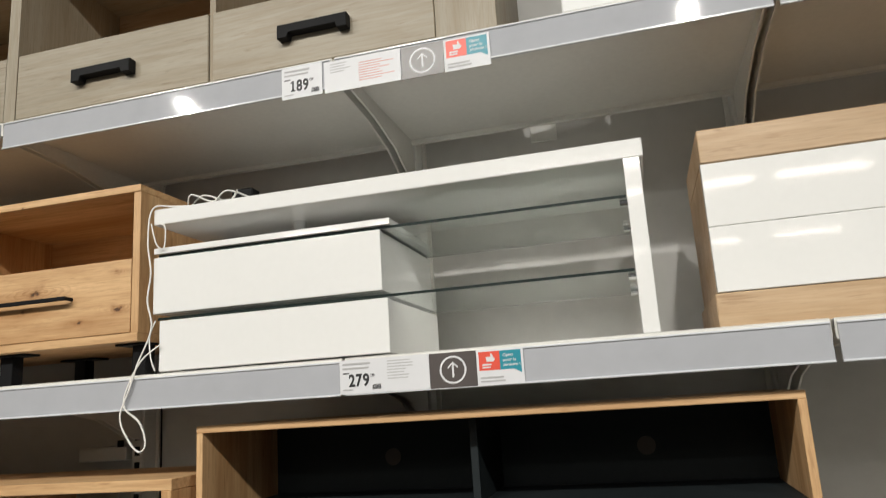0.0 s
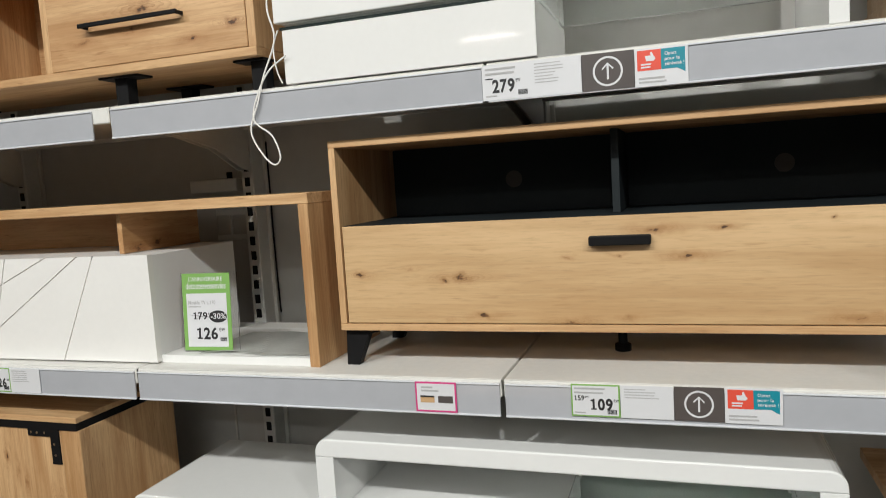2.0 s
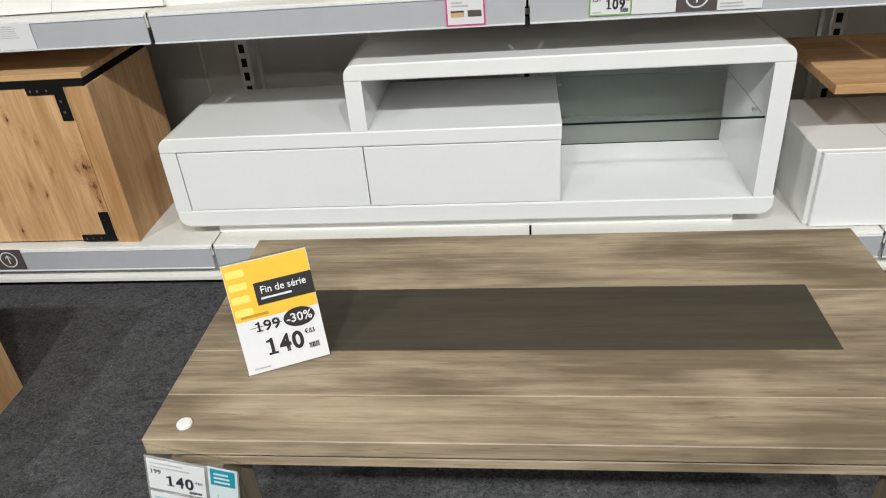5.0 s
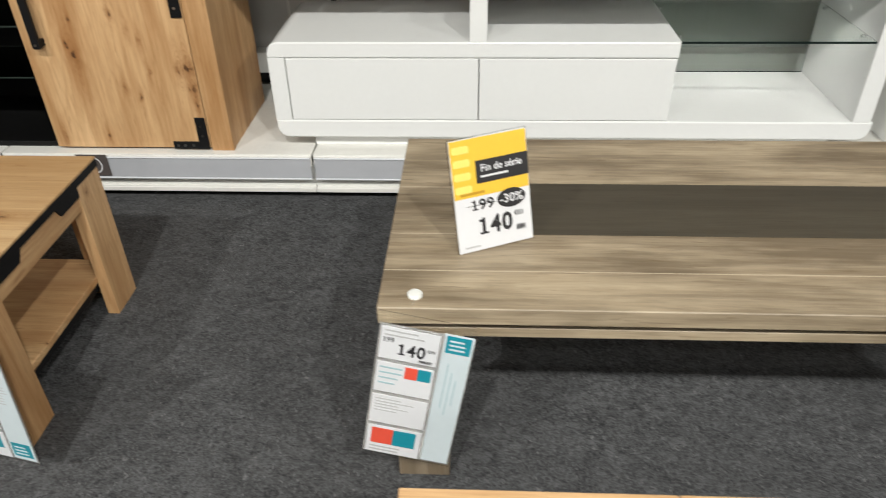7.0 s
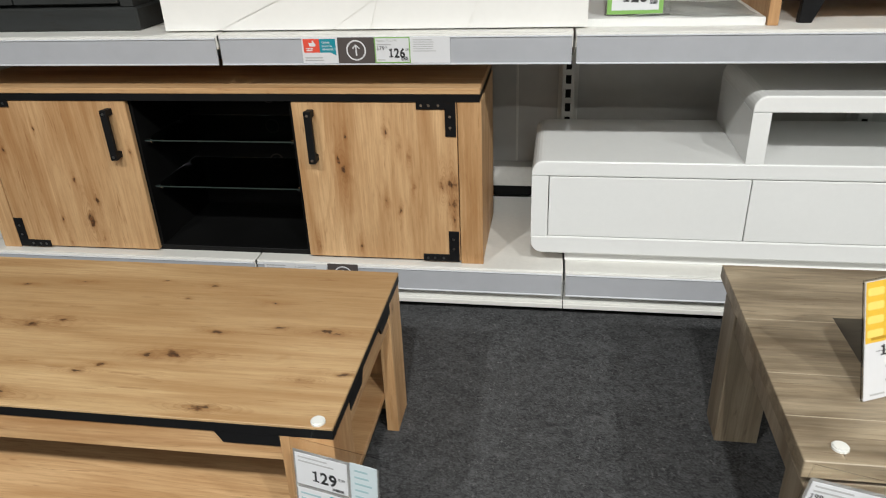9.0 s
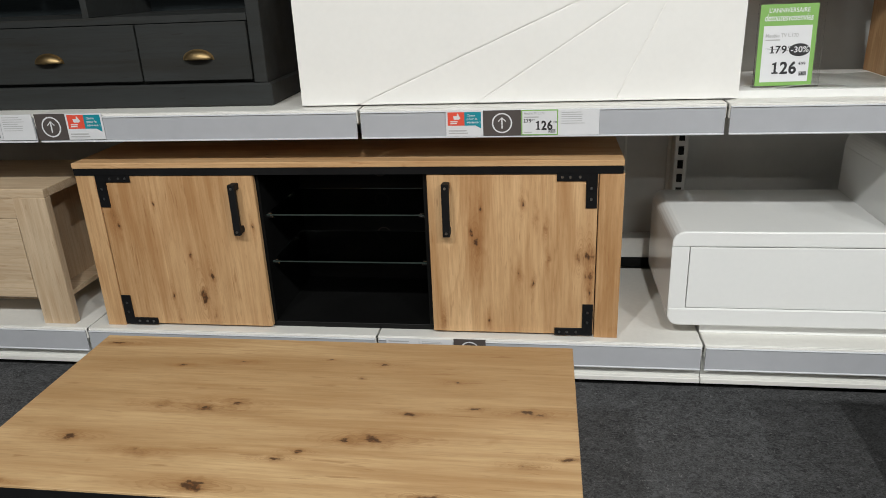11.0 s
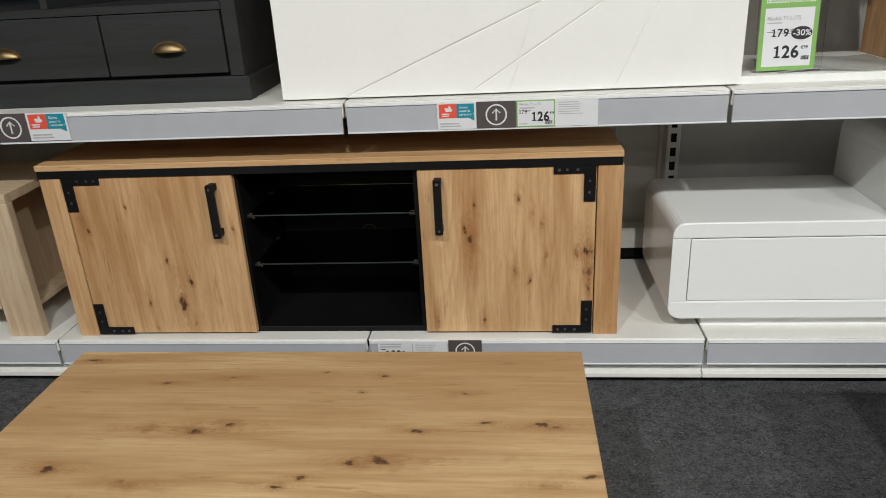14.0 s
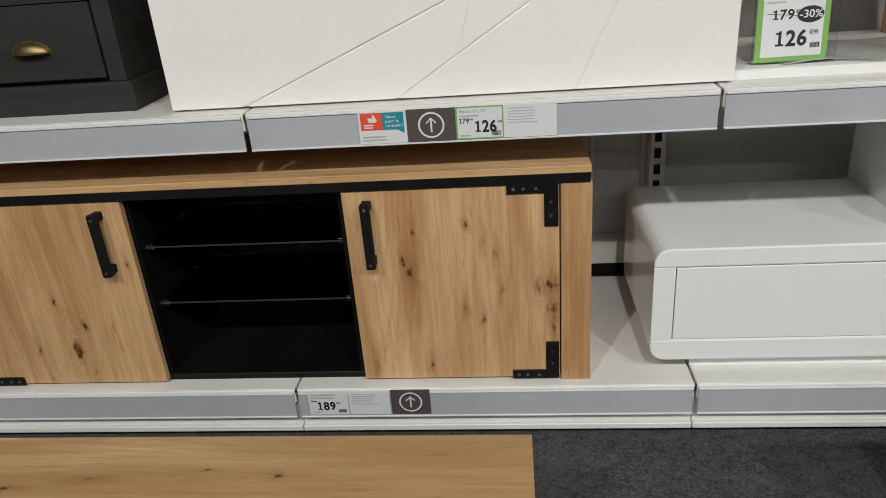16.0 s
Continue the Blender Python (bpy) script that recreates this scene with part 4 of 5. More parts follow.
# ---- furniture on the top shelf ----
def bleached_unit():
    yf, yb, zb = 0.03, 0.45, 2.305
    th = thing("tv_unit", (-0.5, yf, zb), "bleached oak TV unit with black handles and open niches", "tv unit")
    part("bottom_board", box(-1.6, 0.408, yf + 0.004, yb, zb, 2.317, 0.001), BLEACHED, th)
    for a, b, c in ((-1.03, -0.992, 0.0), (-0.364, -0.346, 0.006), (0.259, 0.408, -0.001), (-1.6, -1.56, 0.0)):
        part("upright_panel", box(a, b, yf + c, yb, 2.317, 2.86, 0.001), BLEACHED_V, th)
    part("top_board", box(-1.6, 0.41, yf, yb, 2.86, 2.88, 0.002), BLEACHED, th)
    part("back", box(-1.56, 0.30, yb - 0.01, yb, 2.317, 2.86, 0), CRAFT_OAK, th)
    for a, b, hx in ((-0.990, -0.366, -0.685), (-0.352, 0.257, -0.056), (-1.558, -1.034, -1.3)):
        part("niche_floor", box(a, b, yf + 0.02, yb - 0.01, 2.498, 2.514, 0.001), CRAFT_OAK, th)
        d = part("drawer", box(a, b, yf + 0.001, yf + 0.019, 2.319, 2.516, 0.002), BLEACHED, th)
        out = [(hx - 0.095, 2.385), (hx - 0.068, 2.385), (hx - 0.064, 2.398), (hx + 0.064, 2.398), (hx + 0.068, 2.385), (hx + 0.095, 2.385), (hx + 0.095, 2.422), (hx - 0.095, 2.422)]
        part("handle", prism(out, yf - 0.026, yf + 0.001, "y", 0.0015, seg=1), BLACK, d, "black chunky bar handle")


def top_white_unit():
    th = thing("tv_unit", (1.2, 0.03, 2.305), "white TV unit on the highest shelf", "tv unit")
    part("body", box(0.56, 1.98, 0.034, 0.45, 2.305, 2.75, 0.002), WHITE_SATIN, th)
    part("door", box(0.562, 1.2, 0.014, 0.033, 2.308, 2.748, 0.002), WHITE, th)


rustic_cabinet()
white_unit()
right_unit()
pale_unit()
industrial_unit()
arctic_unit()
charcoal_unit()
sky_unit()
oak_left_unit()
gloss_right_unit()
bleached_unit()
top_white_unit()


# ---- coffee tables on the carpet ----
def rustic_table():
    x0, x1, y0, y1, zt = -2.578, -1.408, -1.036, -0.468, 0.402
    o = (-1.99, -0.75, 0)
    kn = [(-2.183, -0.768, zt, 0.015), (-2.118, -0.745, zt, 0.012), (-2.283, -0.762, zt, 0.009), (-1.796, -0.848, zt, 0.016), (-1.850, -0.858, zt, 0.009), (-2.409, -0.884, zt, 0.011), (-2.246, -0.922, zt, 0.009), (-1.740, -0.762, zt, 0.008), (-1.608, -0.733, zt, 0.007), (-1.505, -0.742, zt, 0.011), (-1.478, -0.748, zt, 0.007), (-2.310, -0.602, zt, 0.005), (-1.960, -0.558, zt, 0.005), (-1.836, -0.572, zt, 0.007), (-1.664, -0.638, zt, 0.006), (-2.094, -1.008, zt, 0.015), (-1.425, -0.882, zt, 0.007), (-1.502, -0.908, zt, 0.007), (-1.969, -0.922, zt, 0.007), (-1.934, -0.900, zt, 0.006), (-1.666, -1.007, zt, 0.012), (-2.463, -1.028, zt, 0.006), (-2.527, -0.506, zt, 0.011), (-2.166, -0.582, zt, 0.006), (-1.876, -0.634, zt, 0.005)]
    top = wood("table_top_oak", (0.57, 0.392, 0.204), (0.37, 0.222, 0.097), "x", kn, o, seed=51.0, pins=0.22)
    th = thing("coffee_table", o, "low knotty oak coffee table with black edge and shelf", "coffee table", "coffee tables")
    part("tabletop", box(x0, x1, y0, y1, zt - 0.006, zt, 0.001), top, th)
    part("edge_band", box(x0 + 0.0005, x1 - 0.0005, y0 + 0.0005, y1 - 0.0005, zt - 0.026, zt - 0.006, 0.0005), BLACK, th, "black edge band round the top")
    zl = zt - 0.026
    for sx, lx in ((-1, x1 - 0.002), (1, x0 + 0.002)):
        for sy, ly in ((1, y0 + 0.002), (-1, y1 - 0.002)):
            a, b = sorted((lx, lx + sx * 0.1))
            c, d = sorted((ly, ly + sy * 0.025))
            bm = box(a, b, c, d, 0.0, zl, 0.001)
            a2, b2 = sorted((lx, lx + sx * 0.03))
            c2, d2 = sorted((ly + sy * 0.025, ly + sy * 0.108))
            box(a2, b2, c2, d2, 0.0, zl, 0.001, bm)
            part("leg", bm, OAK_V, th)
    for ly in (y0 + 0.006, y1 - 0.024):
        part("apron", box(x0 + 0.102, x1 - 0.102, ly, ly + 0.018, zl - 0.062, zl), OAK, th)
    for lx in (x0 + 0.006, x1 - 0.024):
        part("apron", box(lx, lx + 0.018, y0 + 0.11, y1 - 0.11, zl - 0.062, zl), OAK_Y, th)
    part("shelf", box(x0 + 0.032, x1 - 0.032, y0 + 0.03, y1 - 0.03, 0.098, 0.116), OAK, th)
    part("shelf_band", box(x0 + 0.04, x1 - 0.04, y0 + 0.04, y1 - 0.04, 0.07, 0.098, 0.001), BLACK, th, "black band under the shelf")
    # black angle plates on the aprons
    for cx, s in ((x1 - 0.102, -1), (x0 + 0.102, 1)):
        out = [(cx, zl), (cx, zl - 0.024), (cx + s * 0.108, zl - 0.024), (cx + s * 0.122, zl)]
        part("corner_plate", prism(out, y0 + 0.0005, y0 + 0.006, "y"), BLACK, th)
    for cy, s in ((y0 + 0.11, 1), (y1 - 0.11, -1)):
        out = [(cy, zl), (cy, zl - 0.024), (cy + s * 0.085, zl - 0.024), (cy + s * 0.10, zl)]
        part("corner_plate", prism(out, x1 - 0.006, x1 - 0.0005, "x"), BLACK, th)


def grey_table():
    x0, x1, y0, y1, zt = -0.650, 0.692, -1.064, -0.425, 0.433
    th = thing("coffee_table", (0.02, -0.745, 0), "grey walnut coffee table with dark inlaid panel", "coffee table", "coffee tables")
    part("tabletop", box(x0, x1, y0, y1, zt - 0.034, zt, 0.0015), GREY_WOOD, th)
    part("inlay", box(-0.478, 0.527, -0.838, -0.640, zt - 0.002, zt + 0.0004, 0), GREY_DARK, th, "dark walnut inlaid panel")
    # set-back band between top and frame, darker than both, in the inlay's colour
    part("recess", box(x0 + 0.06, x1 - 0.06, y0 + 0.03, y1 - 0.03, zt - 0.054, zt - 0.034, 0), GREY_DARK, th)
    part("under_frame", box(x0 + 0.05, x1 - 0.05, y0 + 0.016, y1 - 0.016, zt - 0.074, zt - 0.054, 0.001), GREY_WOOD, th)
    for lx in (x0 + 0.018, x1 - 0.118):
        for ly in (y0 + 0.004, y1 - 0.104):
            bm = box(lx, lx + 0.1, ly, ly + 0.1, 0, zt - 0.074, 0.0015)
            part("leg", bm, GREY_WOOD_V, th)
        part("end_rail", box(lx + (0.004 if lx < 0 else 0.06), lx + (0.04 if lx < 0 else 0.096), y0 + 0.104, y1 - 0.104, zt - 0.12, zt - 0.074, 0.001), GREY_WOOD_V, th)
    for b, xa, xb in ((-0.957, x0 + 0.001, x1 - 0.001), (-0.658, x0 + 0.001, -0.480), (-0.658, 0.529, x1 - 0.001), (-0.838, x0 + 0.001, -0.480)):
        part("top_seam", box(xa, xb, b - 0.0009, b + 0.0009, zt - 0.001, zt + 0.0003, 0), SEAM_PALE, th, "pale joint line between top boards")


def oak_table():
    x0, x1, y0, y1, zt = -0.583, 0.55, -1.72, -1.392, 0.40
    th = thing("coffee_table", (0.0, -1.55, 0), "light oak coffee table with a two-part top", "coffee table", "coffee tables")
    part("tabletop", box(x0, -0.2215, y0, y1, zt - 0.03, zt), OAK, th)
    part("tabletop", box(-0.2195, x1, y0, y1, zt - 0.03, zt), OAK, th)
    for lx in (x0 + 0.06, x1 - 0.12):
        for ly in (y0 + 0.04, y1 - 0.1):
            part("leg", box(lx, lx + 0.06, ly, ly + 0.06, 0, zt - 0.03, 0.002), OAK_V, th)


rustic_table()
grey_table()
oak_table()

# ---- price cards ----
def arrow_card(x, z, w, h, y=-0.0042):
    th = thing("arrow_card", (x, y, z), "dark brown card with white ring and upward arrow", "sign", "arrow cards")
    part("card", box(x, x + w, y, y + 0.0015, z, z + h, 0), CARD_BROWN, th)
    cx, cz, r = x + w / 2, z + h / 2, h * 0.40
    part("ring", ring(cx, cz, r * 0.86, r, y - 0.0005), PAPER, th)
    a = r * 0.55
    t = r * 0.07
    out = [(cx - t, cz - a), (cx + t, cz - a), (cx + t, cz + a * 0.72), (cx + a * 0.62, cz + a * 0.18), (cx + a * 0.72, cz + a * 0.36), (cx, cz + a * 1.06), (cx - a * 0.72, cz + a * 0.36), (cx - a * 0.62, cz + a * 0.18), (cx - t, cz + a * 0.72)]
    part("arrow", prism(out, y - 0.0006, y - 0.0002, "y"), PAPER, th)


def promo_card(x, z, w, h, y=-0.0042):
    th = thing("promo_card", (x, y, z), "white card with red and teal warranty panels", "sign", "promo cards")
    part("card", box(x, x + w, y, y + 0.0015, z, z + h, 0), PAPER, th)
    m = x + w * 0.5
    d = y - 0.0004
    part("red_panel", box(x + w * 0.05, m, d, y, z + h * 0.42, z + h * 0.95, 0), RED, th)
    part("teal_panel", prism([(m, z + h * 0.42), (x + w * 0.80, z + h * 0.42), (x + w * 0.95, z + h * 0.30), (x + w * 0.95, z + h * 0.95), (m, z + h * 0.95)], d, y, "y"), TEAL, th)
    e = d - 0.0004
    for k, s in enumerate(("Optez", "pour la", "sérénité !")):
        writing("lettering", s, m + w * 0.07, e, z + h * (0.78 - 0.135 * k), h * 0.085, PAPER, th, w * (0.22, 0.28, 0.36)[k])
    thumb = [(0.16, 0.66), (0.30, 0.66), (0.34, 0.72), (0.30, 0.80), (0.27, 0.90), (0.24, 0.88), (0.25, 0.80), (0.14, 0.80), (0.16, 0.66)]
    part("thumb", prism([(x + w * (a + 0.06), z + h * b) for a, b in thumb[:-1]], e, d, "y"), PAPER, th)
    bars("print", x + w * 0.12, x + w * 0.42, z + h * 0.60, 2, h * 0.075, e, PAPER, th, 0.55, 4)
    bars("print", x + w * 0.07, x + w * 0.66, z + h * 0.24, 2, h * 0.10, e, INK_GREY, th, 0.45, 5)


def text_card(x, z, w, h, y=-0.0042, rows=6, seed=7, red=False):
    th = thing("text_card", (x, y, z), "white card with small grey print", "label", "information cards")
    part("card", box(x, x + w, y, y + 0.0015, z, z + h, 0), PAPER, th)
    bars("print", x + w * 0.08, x + w * (0.75 if not red else 0.4), z + h * 0.90, rows, h * 0.085, y - 0.0004, INK_GREY, th, 0.3, seed)
    if red:
        bars("red_print", x + w * 0.46, x + w * 0.92, z + h * 0.80, 8, h * 0.08, y - 0.0004, plain("faded_red_print", (0.62, 0.30, 0.25)), th, 0.3, seed + 1)


def price_card(x, z, w, h, price, cents="€99", y=-0.0042, border=None, old=None, head=2, head_text=None, seed=9):
    th = thing("price_card", (x, y, z), f"white price card showing {price} euros" + (" with a green border" if border is GREEN else ""), "label", "price cards")
    if border is not None:
        part("border", box(x, x + w, y, y + 0.0015, z, z + h, 0), border, th, "green border")
        part("card", box(x + h * 0.045, x + w - h * 0.045, y - 0.0004, y, z + h * 0.045, z + h * 0.955, 0), PAPER, th)
    else:
        part("card", box(x, x + w, y, y + 0.0015, z, z + h, 0), PAPER, th)
    d = y - 0.0009
    if head_text:
        writing("lettering", head_text, x + w * 0.08, d, z + h * 0.82, h * 0.085, INK_GREY, th, w * 0.55)
        bars("print", x + w * 0.08, x + w * 0.6, z + h * 0.74, 1, h * 0.1, d, INK_GREY, th, 0.45, seed)
    else:
        bars("print", x + w * 0.07, x + w * 0.9, z + h * 0.90, head, h * 0.13, d, INK_GREY, th, 0.4, seed)
    if old:
        writing("old_price", old, x + w * 0.06, d, z + h * 0.50, h * 0.15, INK, th, w * 0.22, bold=0.022)
        writing("cents", cents, x + w * 0.285, d, z + h * 0.58, h * 0.06, INK, th, w * 0.08)
    else:
        bars("print", x + w * 0.07, x + w * 0.27, z + h * 0.62, 1, h * 0.07, d, INK, th, 0.45, seed + 2)
    px = x + w * (0.38 if old else 0.20)
    writing("price", price, px, d, z + h * 0.22, h * 0.34, INK, th, w * 0.48, bold=0.034)
    writing("cents", cents, px + w * 0.49, d, z + h * 0.47, h * 0.085, INK, th, w * 0.10)
    barcode(x + w * 0.74, x + w * 0.93, z + h * 0.10, z + h * 0.24, d, th)
    bars("print", x + w * 0.07, x + w * 0.36, z + h * 0.14, 1, h * 0.07, d, INK_GREY, th, 0.5, seed + 3)


# top rail
price_card(-0.134, 2.211, 0.108, 0.083, "189")
text_card(-0.020, 2.209, 0.196, 0.081, rows=4, red=True)
arrow_card(0.178, 2.208, 0.104, 0.080)
promo_card(0.283, 2.207, 0.109, 0.080)
# upper rail
price_card(-0.005, 1.492, 0.104, 0.074, "279")
text_card(0.099, 1.492, 0.104, 0.074, rows=7, seed=12)
arrow_card(0.204, 1.491, 0.103, 0.074)
promo_card(0.308, 1.490, 0.100, 0.074)
# middle rail
price_card(0.152, 0.812, 0.102, 0.070, "109", border=GREEN, old="159")
text_card(0.255, 0.812, 0.106, 0.070, rows=4, seed=14)
arrow_card(0.362, 0.812, 0.096, 0.071)
promo_card(0.459, 0.811, 0.106, 0.073)
promo_card(-1.750, 0.806, 0.103, 0.070)
arrow_card(-1.646, 0.806, 0.103, 0.070)
price_card(-1.542, 0.806, 0.100, 0.070, "126", border=GREEN, old="179", head_text="Meuble TV L.170")
text_card(-1.442, 0.806, 0.110, 0.070, rows=6, seed=16)
arrow_card(-2.998, 0.809, 0.100, 0.078)
promo_card(-2.897, 0.809, 0.118, 0.078)
text_card(-3.115, 0.809, 0.108, 0.078, rows=7, seed=17)
price_card(-3.225, 0.809, 0.108, 0.078, "199")
# base rail
price_card(-1.968, 0.092, 0.104, 0.071, "189")
text_card(-1.862, 0.092, 0.106, 0.070, rows=6, seed=19)
arrow_card(-1.753, 0.092, 0.100, 0.074)


def pink_card():
    x, z, w, h, y = -0.205, 0.806, 0.099, 0.070, -0.0042
    th = thing("product_card", (x, y, z), "white card with pink border and two small furniture pictures", "label")
    part("border", box(x, x + w, y, y + 0.0015, z, z + h, 0), PINK, th, "pink border")
    part("card", box(x + 0.004, x + w - 0.004, y - 0.0004, y, z + 0.004, z + h - 0.004, 0), PAPER, th)
    bars("print", x + 0.015, x + 0.06, z + h * 0.85, 2, 0.008, y - 0.0008, INK_GREY, th, 0.5)
    part("picture", box(x + 0.012, x + 0.046, y - 0.0008, y - 0.0004, z + 0.022, z + 0.034, 0), OAK_EDGE, th)
    part("picture", box(x + 0.012, x + 0.046, y - 0.0008, y - 0.0004, z + 0.034, z + 0.038, 0), INK, th)
    part("picture", box(x + 0.055, x + 0.090, y - 0.0008, y - 0.0004, z + 0.022, z + 0.038, 0), CARD_BROWN, th)


pink_card()


# ---- standing and hanging signs, each built upright at the origin and then set in place ----
def anniversary_sign(m):
    w, h = 0.148, 0.21
    th = thing("price_sign", (0, 0, 0), "green and white promotional price sign in a clear stand", "sign", "promotional signs")
    part("sheet", box(0, w, 0, 0.0012, 0, h, 0), GREEN, th, "green printed sheet")
    part("white_panel", box(0.012, w - 0.012, -0.0005, 0, 0.010, h * 0.74, 0), PAPER, th)
    d = -0.001
    writing("lettering", "L'ANNIVERSAIRE", 0.022, -0.0006, h * 0.90, 0.011, PAPER, th, 0.104)
    writing("lettering", "detoutesvosenvies", 0.012, -0.0006, h * 0.80, 0.017, PAPER, th, 0.124, 0.15)
    writing("lettering", "Meuble TV L.170", 0.018, d, h * 0.60, 0.0095, INK_GREY, th, 0.084)
    bars("print", 0.018, 0.08, h * 0.575, 1, 0.006, d, INK_GREY, th, 0.5)
    writing("old_price", "179", 0.030, d, h * 0.405, 0.019, INK, th, 0.046, bold=0.022)
    writing("cents", "€99", 0.078, d, h * 0.46, 0.006, INK, th, 0.012)
    part("strike", prism([(0.020, h * 0.462), (0.020, h * 0.466), (0.080, h * 0.436), (0.080, h * 0.432)], d - 0.0004, d, "y"), INK, th)
    el = [(0.108 + 0.027 * math.cos(2 * math.pi * k / 32), h * 0.44 + 0.0165 * math.sin(2 * math.pi * k / 32)) for k in range(32)]
    part("discount_spot", prism(el, d - 0.0003, d, "y"), INK, th, "black oval discount spot")
    writing("discount", "-30%", 0.086, d - 0.0006, h * 0.41, 0.015, PAPER, th, 0.046)
    writing("price", "126", 0.038, d, h * 0.15, 0.030, INK, th, 0.068, bold=0.030)
    writing("cents", "€99", 0.109, d, h * 0.25, 0.0085, INK, th, 0.018)
    barcode(0.112, 0.132, h * 0.12, h * 0.17, d, th)
    stand = bmesh.new()
    box(-0.004, w + 0.02, 0.0025, 0.0045, -0.003, h + 0.003, 0, stand)
    part("stand", stand, ACRYLIC, th, "clear acrylic back plate")
    part("stand_foot", box(-0.004, w + 0.02, 0.0045, 0.075, -0.004, -0.002, 0), ACRYLIC, th)
    th.matrix_basis = m
    return th


def clearance_sign(m):
    w, h = 0.148, 0.21
    th = thing("price_sign", (0, 0, 0), "yellow and white end of series price sign on table", "sign", "promotional signs")
    part("sheet", box(0, w, 0, 0.0015, 0, h, 0), PAPER, th)
    part("yellow_panel", box(0.001, w - 0.001, -0.0005, 0, h * 0.49, h - 0.001, 0), YELLOW, th, "yellow printed panel")
    for k in range(4):
        part("yellow_letter", prism(rounded(0.004, 0.036, h * (0.535 + 0.115 * k), h * (0.60 + 0.115 * k), 0.004), -0.0009, -0.0005, "y"), YELLOW_PALE, th)
    part("black_panel", box(0.046, w, -0.001, -0.0005, h * 0.60, h * 0.80, 0), INK, th, "black title panel")
    writing("lettering", "Fin de série", 0.056, -0.0014, h * 0.70, 0.013, PAPER, th, 0.080)
    bars("print", 0.054, 0.142, h * 0.665, 1, 0.006, -0.0014, PAPER, th, 0.6)
    bars("print", 0.012, 0.09, h * 0.535, 1, 0.008, -0.001, plain("ochre_print", (0.45, 0.25, 0.02)), th, 0.6)
    writing("old_price", "199", 0.030, -0.001, h * 0.37, 0.019, INK, th, 0.046, bold=0.022)
    part("strike", box(0.022, 0.078, -0.0014, -0.001, h * 0.411, h * 0.415, 0), INK, th)
    el = [(0.110 + 0.028 * math.cos(2 * math.pi * k / 32), h * 0.42 + 0.018 * math.sin(2 * math.pi * k / 32)) for k in range(32)]
    part("discount_spot", prism(el, -0.0013, -0.001, "y"), INK, th, "black oval discount spot")
    writing("discount", "-30%", 0.087, -0.0018, h * 0.385, 0.016, PAPER, th, 0.046)
    writing("price", "140", 0.040, -0.001, h * 0.14, 0.032, INK, th, 0.070, bold=0.030)
    writing("cents", "€83", 0.113, -0.001, h * 0.25, 0.0085, INK, th, 0.018)
    barcode(0.116, 0.134, h * 0.11, h * 0.16, -0.001, th)
    bars("print", 0.012, 0.06, h * 0.05, 1, 0.006, -0.001, INK_GREY, th, 0.5)
    part("stand", box(-0.002, w + 0.002, 0.0025, 0.0045, -0.001, h + 0.002, 0), ACRYLIC, th, "clear acrylic back plate")
    part("stand_foot", box(-0.002, w + 0.002, 0.0045, 0.07, -0.001, 0.001, 0), ACRYLIC, th)
    th.matrix_basis = m
    return th


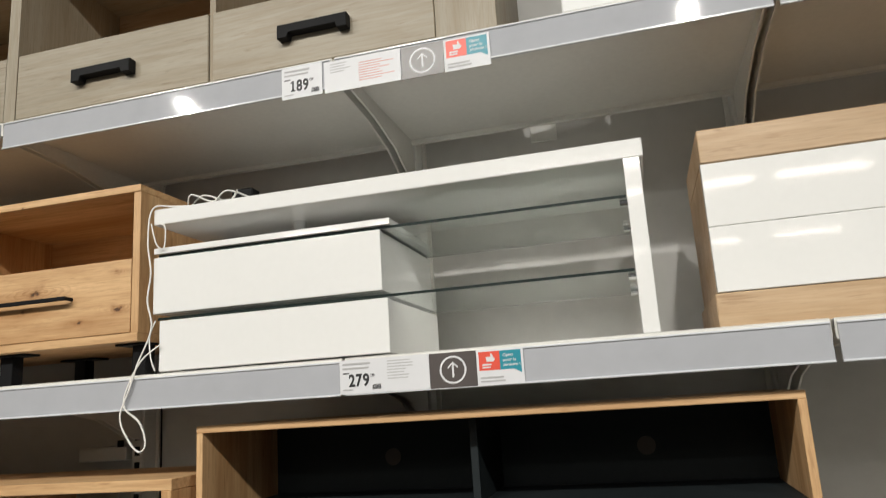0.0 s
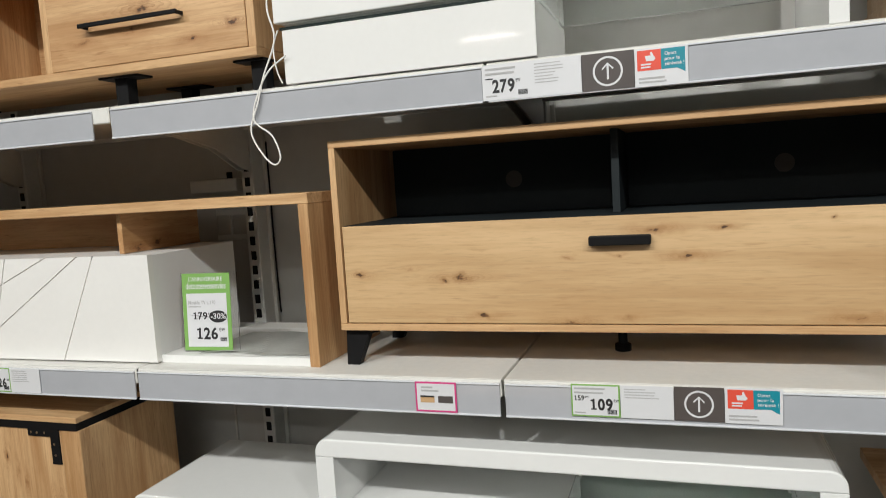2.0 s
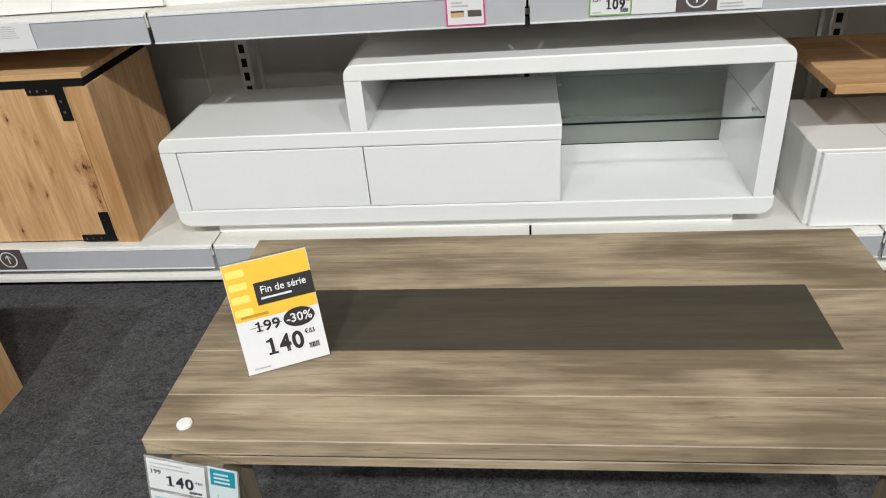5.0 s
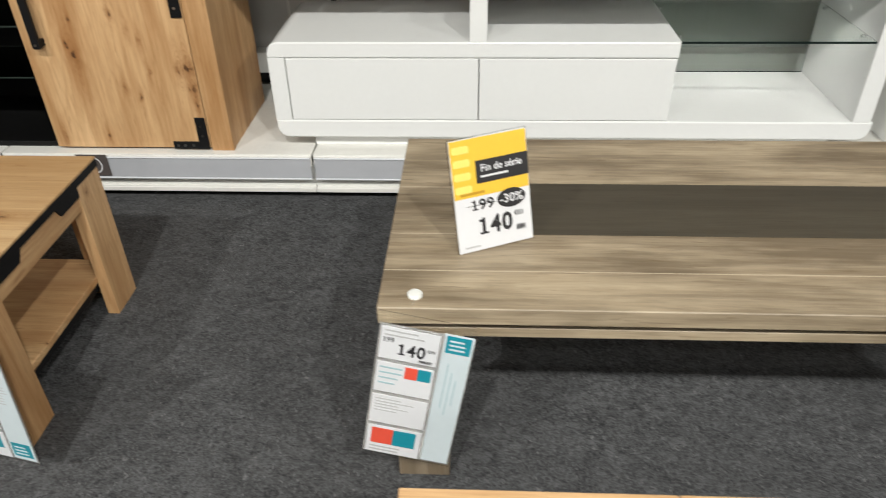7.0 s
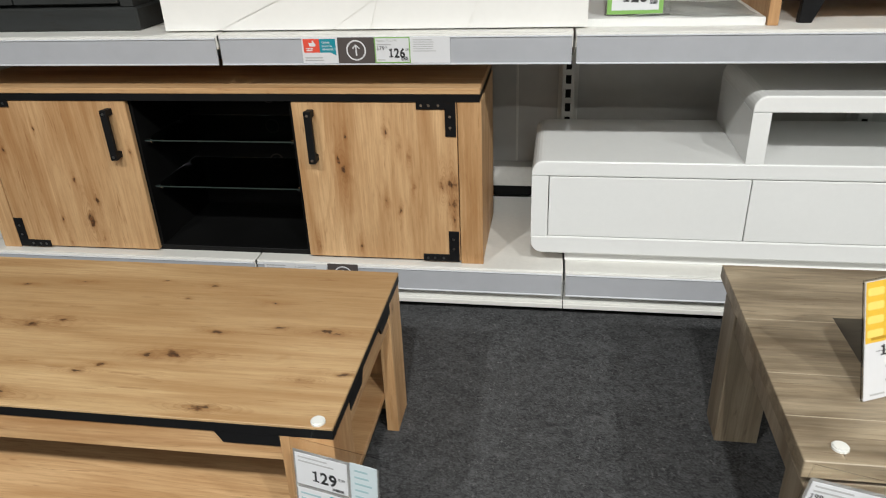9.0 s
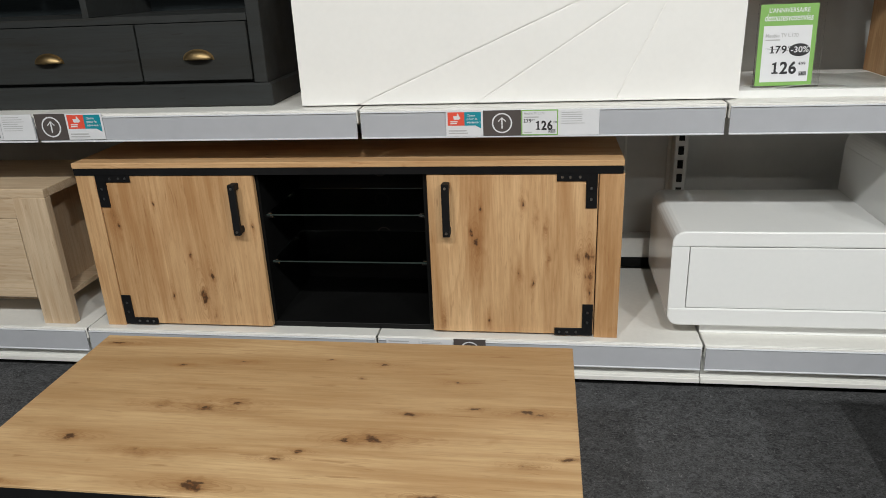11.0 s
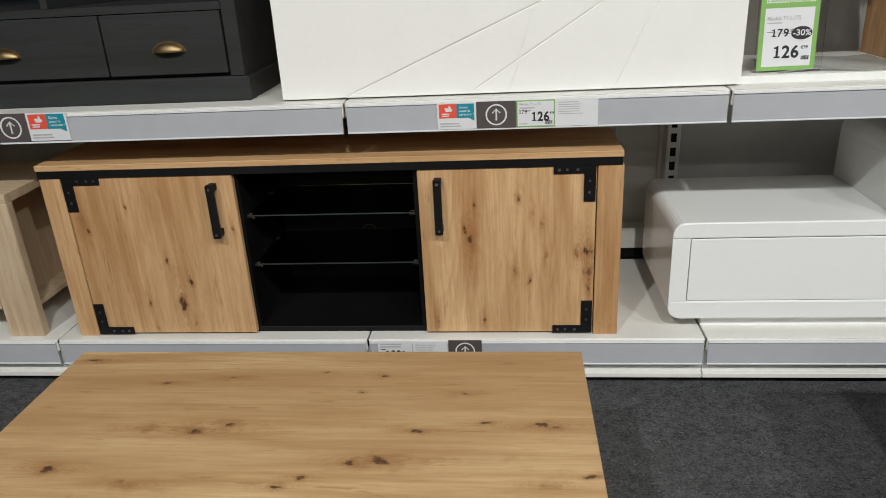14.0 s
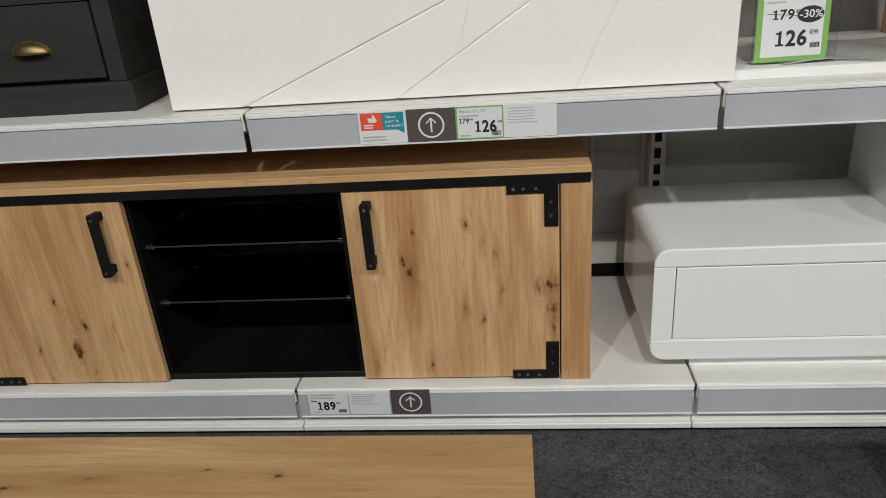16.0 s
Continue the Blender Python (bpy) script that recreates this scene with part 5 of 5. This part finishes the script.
def tag_pocket(m, price, old=None):
    """Clear hanging pocket with four cards and one tall strip; hangs down from its upper left corner."""
    th = thing("price_pocket", (0, 0, 0), f"clear plastic pocket with price cards showing {price} euros", "label", "hanging price pockets")
    part("pocket", box(0, 0.170, 0.0008, 0.0016, -0.335, 0.0, 0), ACRYLIC, th, "clear plastic pocket")
    part("backing", box(0.004, 0.166, 0.0017, 0.0024, -0.332, -0.025, 0), plain("grey_backing", (0.17, 0.165, 0.16), 0.4), th, "grey backing sheet")
    y = 0.0004
    for k in range(4):
        z1 = -0.030 - k * 0.077
        part("card", box(0.008, 0.108, y - 0.0004, y, z1 - 0.069, z1, 0), PAPER, th)
        d = y - 0.0008
        if k == 0:
            bars("print", 0.014, 0.1, z1 - 0.006, 2, 0.009, d, INK_GREY, th, 0.35, 3)
            writing("price", price, 0.038, d, z1 - 0.056, 0.024, INK, th, 0.050, bold=0.030)
            writing("cents", "€99" if not old else "€00", 0.090, d, z1 - 0.041, 0.006, INK, th, 0.013)
            if old:
                writing("old_price", old, 0.012, d, z1 - 0.032, 0.010, INK, th, 0.020, bold=0.022)
            barcode(0.078, 0.100, z1 - 0.066, z1 - 0.060, d, th)
        elif k == 1:
            bars("print", 0.014, 0.058, z1 - 0.010, 4, 0.012, d, PALE_TEAL, th, 0.3, 6)
            part("teal_panel", box(0.072, 0.104, d, d + 0.0003, z1 - 0.030, z1 - 0.004, 0), TEAL, th)
            if old:
                part("red_panel", box(0.058, 0.080, d - 0.0004, d, z1 - 0.030, z1 - 0.004, 0), RED, th)
        elif k == 2:
            bars("print", 0.014, 0.085, z1 - 0.008, 5, 0.007, d, INK_GREY, th, 0.35, 8)
        else:
            part("red_panel", box(0.016, 0.056, d, d + 0.0003, z1 - 0.045, z1 - 0.006, 0), RED, th)
            part("teal_panel", box(0.056, 0.098, d, d + 0.0003, z1 - 0.045, z1 - 0.006, 0), TEAL, th)
            bars("print", 0.016, 0.09, z1 - 0.052, 2, 0.008, d, INK_GREY, th, 0.4, 9)
    part("strip", box(0.114, 0.164, y - 0.0004, y, -0.328, -0.022, 0), PAPER_BLUE, th, "pale blue tall strip")
    z1 = -0.026 if old else -0.284
    part("teal_panel", box(0.118, 0.160, y - 0.0009, y - 0.0005, z1 - 0.036, z1, 0), TEAL, th)
    bars("print", 0.124, 0.156, z1 - 0.008, 3, 0.009, y - 0.0013, PAPER_BLUE, th, 0.4, 12)
    if old:
        for k, (a, b) in enumerate(((-0.19, -0.085), (-0.205, -0.105), (-0.18, -0.12))):
            part("print", box(0.128 + 0.009 * k, 0.1298 + 0.009 * k, y - 0.0008, y - 0.0004, a, b, 0), PALE_TEAL, th)
    else:
        bars("print", 0.122, 0.155, -0.035, 6, 0.014, y - 0.0008, PALE_TEAL, th, 0.28, 11)
        bars("print", 0.122, 0.158, -0.130, 8, 0.007, y - 0.0008, INK_GREY, th, 0.25, 13)
    th.matrix_basis = m
    return th


anniversary_sign(pose(-0.915, 0.10, 0.911, -4, 0, 3))
anniversary_sign(pose(0.812, -0.012, 0.886, -3, 0, 3))
clearance_sign(pose(-0.514, -0.911, 0.435, -14.3, -0.7, 23.4))
tag_pocket(pose(-1.476, -1.066, 0.405, -2.8, 1.5, -11.4), "129")
tag_pocket(pose(-0.642, -1.082, 0.443, -3, 9.5, -4), "140", "199")


def suction_button(x, y, z):
    th = thing("suction_button", (x, y, z), "small white round suction button on table edge", "fastener", "suction buttons")
    bm = cylinder((x, y, z + 0.003), 0.013, 0.006, "z", 24)
    bmesh.ops.bevel(bm, geom=[e for e in bm.edges if abs(e.verts[0].co.z - e.verts[1].co.z) < 1e-6 and e.verts[0].co.z > z + 0.004], offset=0.002, segments=2, affect="EDGES")
    part("button", bm, FILM, th)
    part("hook", tube([(x, y - 0.005, z + 0.003), (x - 0.001, y - 0.02, z + 0.004), (x - 0.002, y - 0.034, z - 0.01)], 0.0012), ACRYLIC, th)


suction_button(-1.438, -1.022, 0.402)
suction_button(-0.588, -1.030, 0.433)


# ---- small things on the back panel ----
def socket_box():
    th = thing("junction_box", (-1.09, 0.59, 1.33), "pale grey electrical box on the back panel", "electrical box")
    part("tray", box(-1.236, -1.046, 0.60, 0.672, 1.337, 1.381, 0.003), POST_GREY, th)
    part("cover", box(-1.165, -1.042, 0.645, 0.672, 1.381, 1.495, 0.004), WALL_GREY, th)
    part("cable_gland", cylinder((-1.085, 0.62, 1.392), 0.010, 0.022, "z", 14), DARK, th)
    sp = thing("socket_plate", (-1.10, 0.66, 1.22), "grey double socket plate on the back panel", "socket")
    part("plate", box(-1.185, -1.045, 0.660, 0.672, 1.165, 1.275, 0.003), POST_GREY, sp)
    for sx in (-1.178, -1.112):
        part("socket", box(sx, sx + 0.058, 0.652, 0.661, 1.185, 1.255, 0.006, None, 2), WALL_GREY, sp)
    cb = thing("wall_cable", (-0.955, 0.66, 0.9), "thin black cable beside the slotted upright", "cable")
    part("cable", tube([(-0.961, 0.667, 1.50), (-0.960, 0.667, 1.33), (-0.961, 0.667, 1.18), (-0.959, 0.667, 1.02), (-0.957, 0.667, 0.905)], 0.0028), BLACK, cb)


def wall_plate():
    th = thing("blank_plate", (0.43, 0.61, 2.26), "pale blank cover plate high on the back panel", "plate")
    part("plate", box(0.385, 0.467, 0.66, 0.672, 2.246, 2.312, 0.002), SHELF_WHITE, th)


def leaflet():
    """A loose clear-white sheet that curls on the unit's floor."""
    th = thing("plastic_sheet", (-0.66, 0.2, 0.905), "loose crumpled clear plastic sheet on white board", "plastic sheet")
    bm = bmesh.new()
    n, rows = 24, 10
    grid = []
    for a in range(n + 1):
        col = []
        for b in range(rows + 1):
            u, v = a / n, b / rows
            z = 0.9065 + 0.006 * abs(math.sin(5.5 * u + 2.2 * v)) * (1 - 0.6 * v) + 0.003 * math.sin(13 * u) * v * (1 - v)
            col.append(bm.verts.new((-0.86 + 0.33 * u, 0.085 + 0.26 * v + 0.01 * math.sin(6 * u), z)))
        grid.append(col)
    for a in range(n):
        for b in range(rows):
            bm.faces.new((grid[a][b], grid[a + 1][b], grid[a + 1][b + 1], grid[a][b + 1]))
    bmesh.ops.solidify(bm, geom=bm.faces[:], thickness=0.0006)
    bmesh.ops.recalc_face_normals(bm, faces=bm.faces)
    part("sheet", bm, FILM, th)


socket_box()
wall_plate()
leaflet()
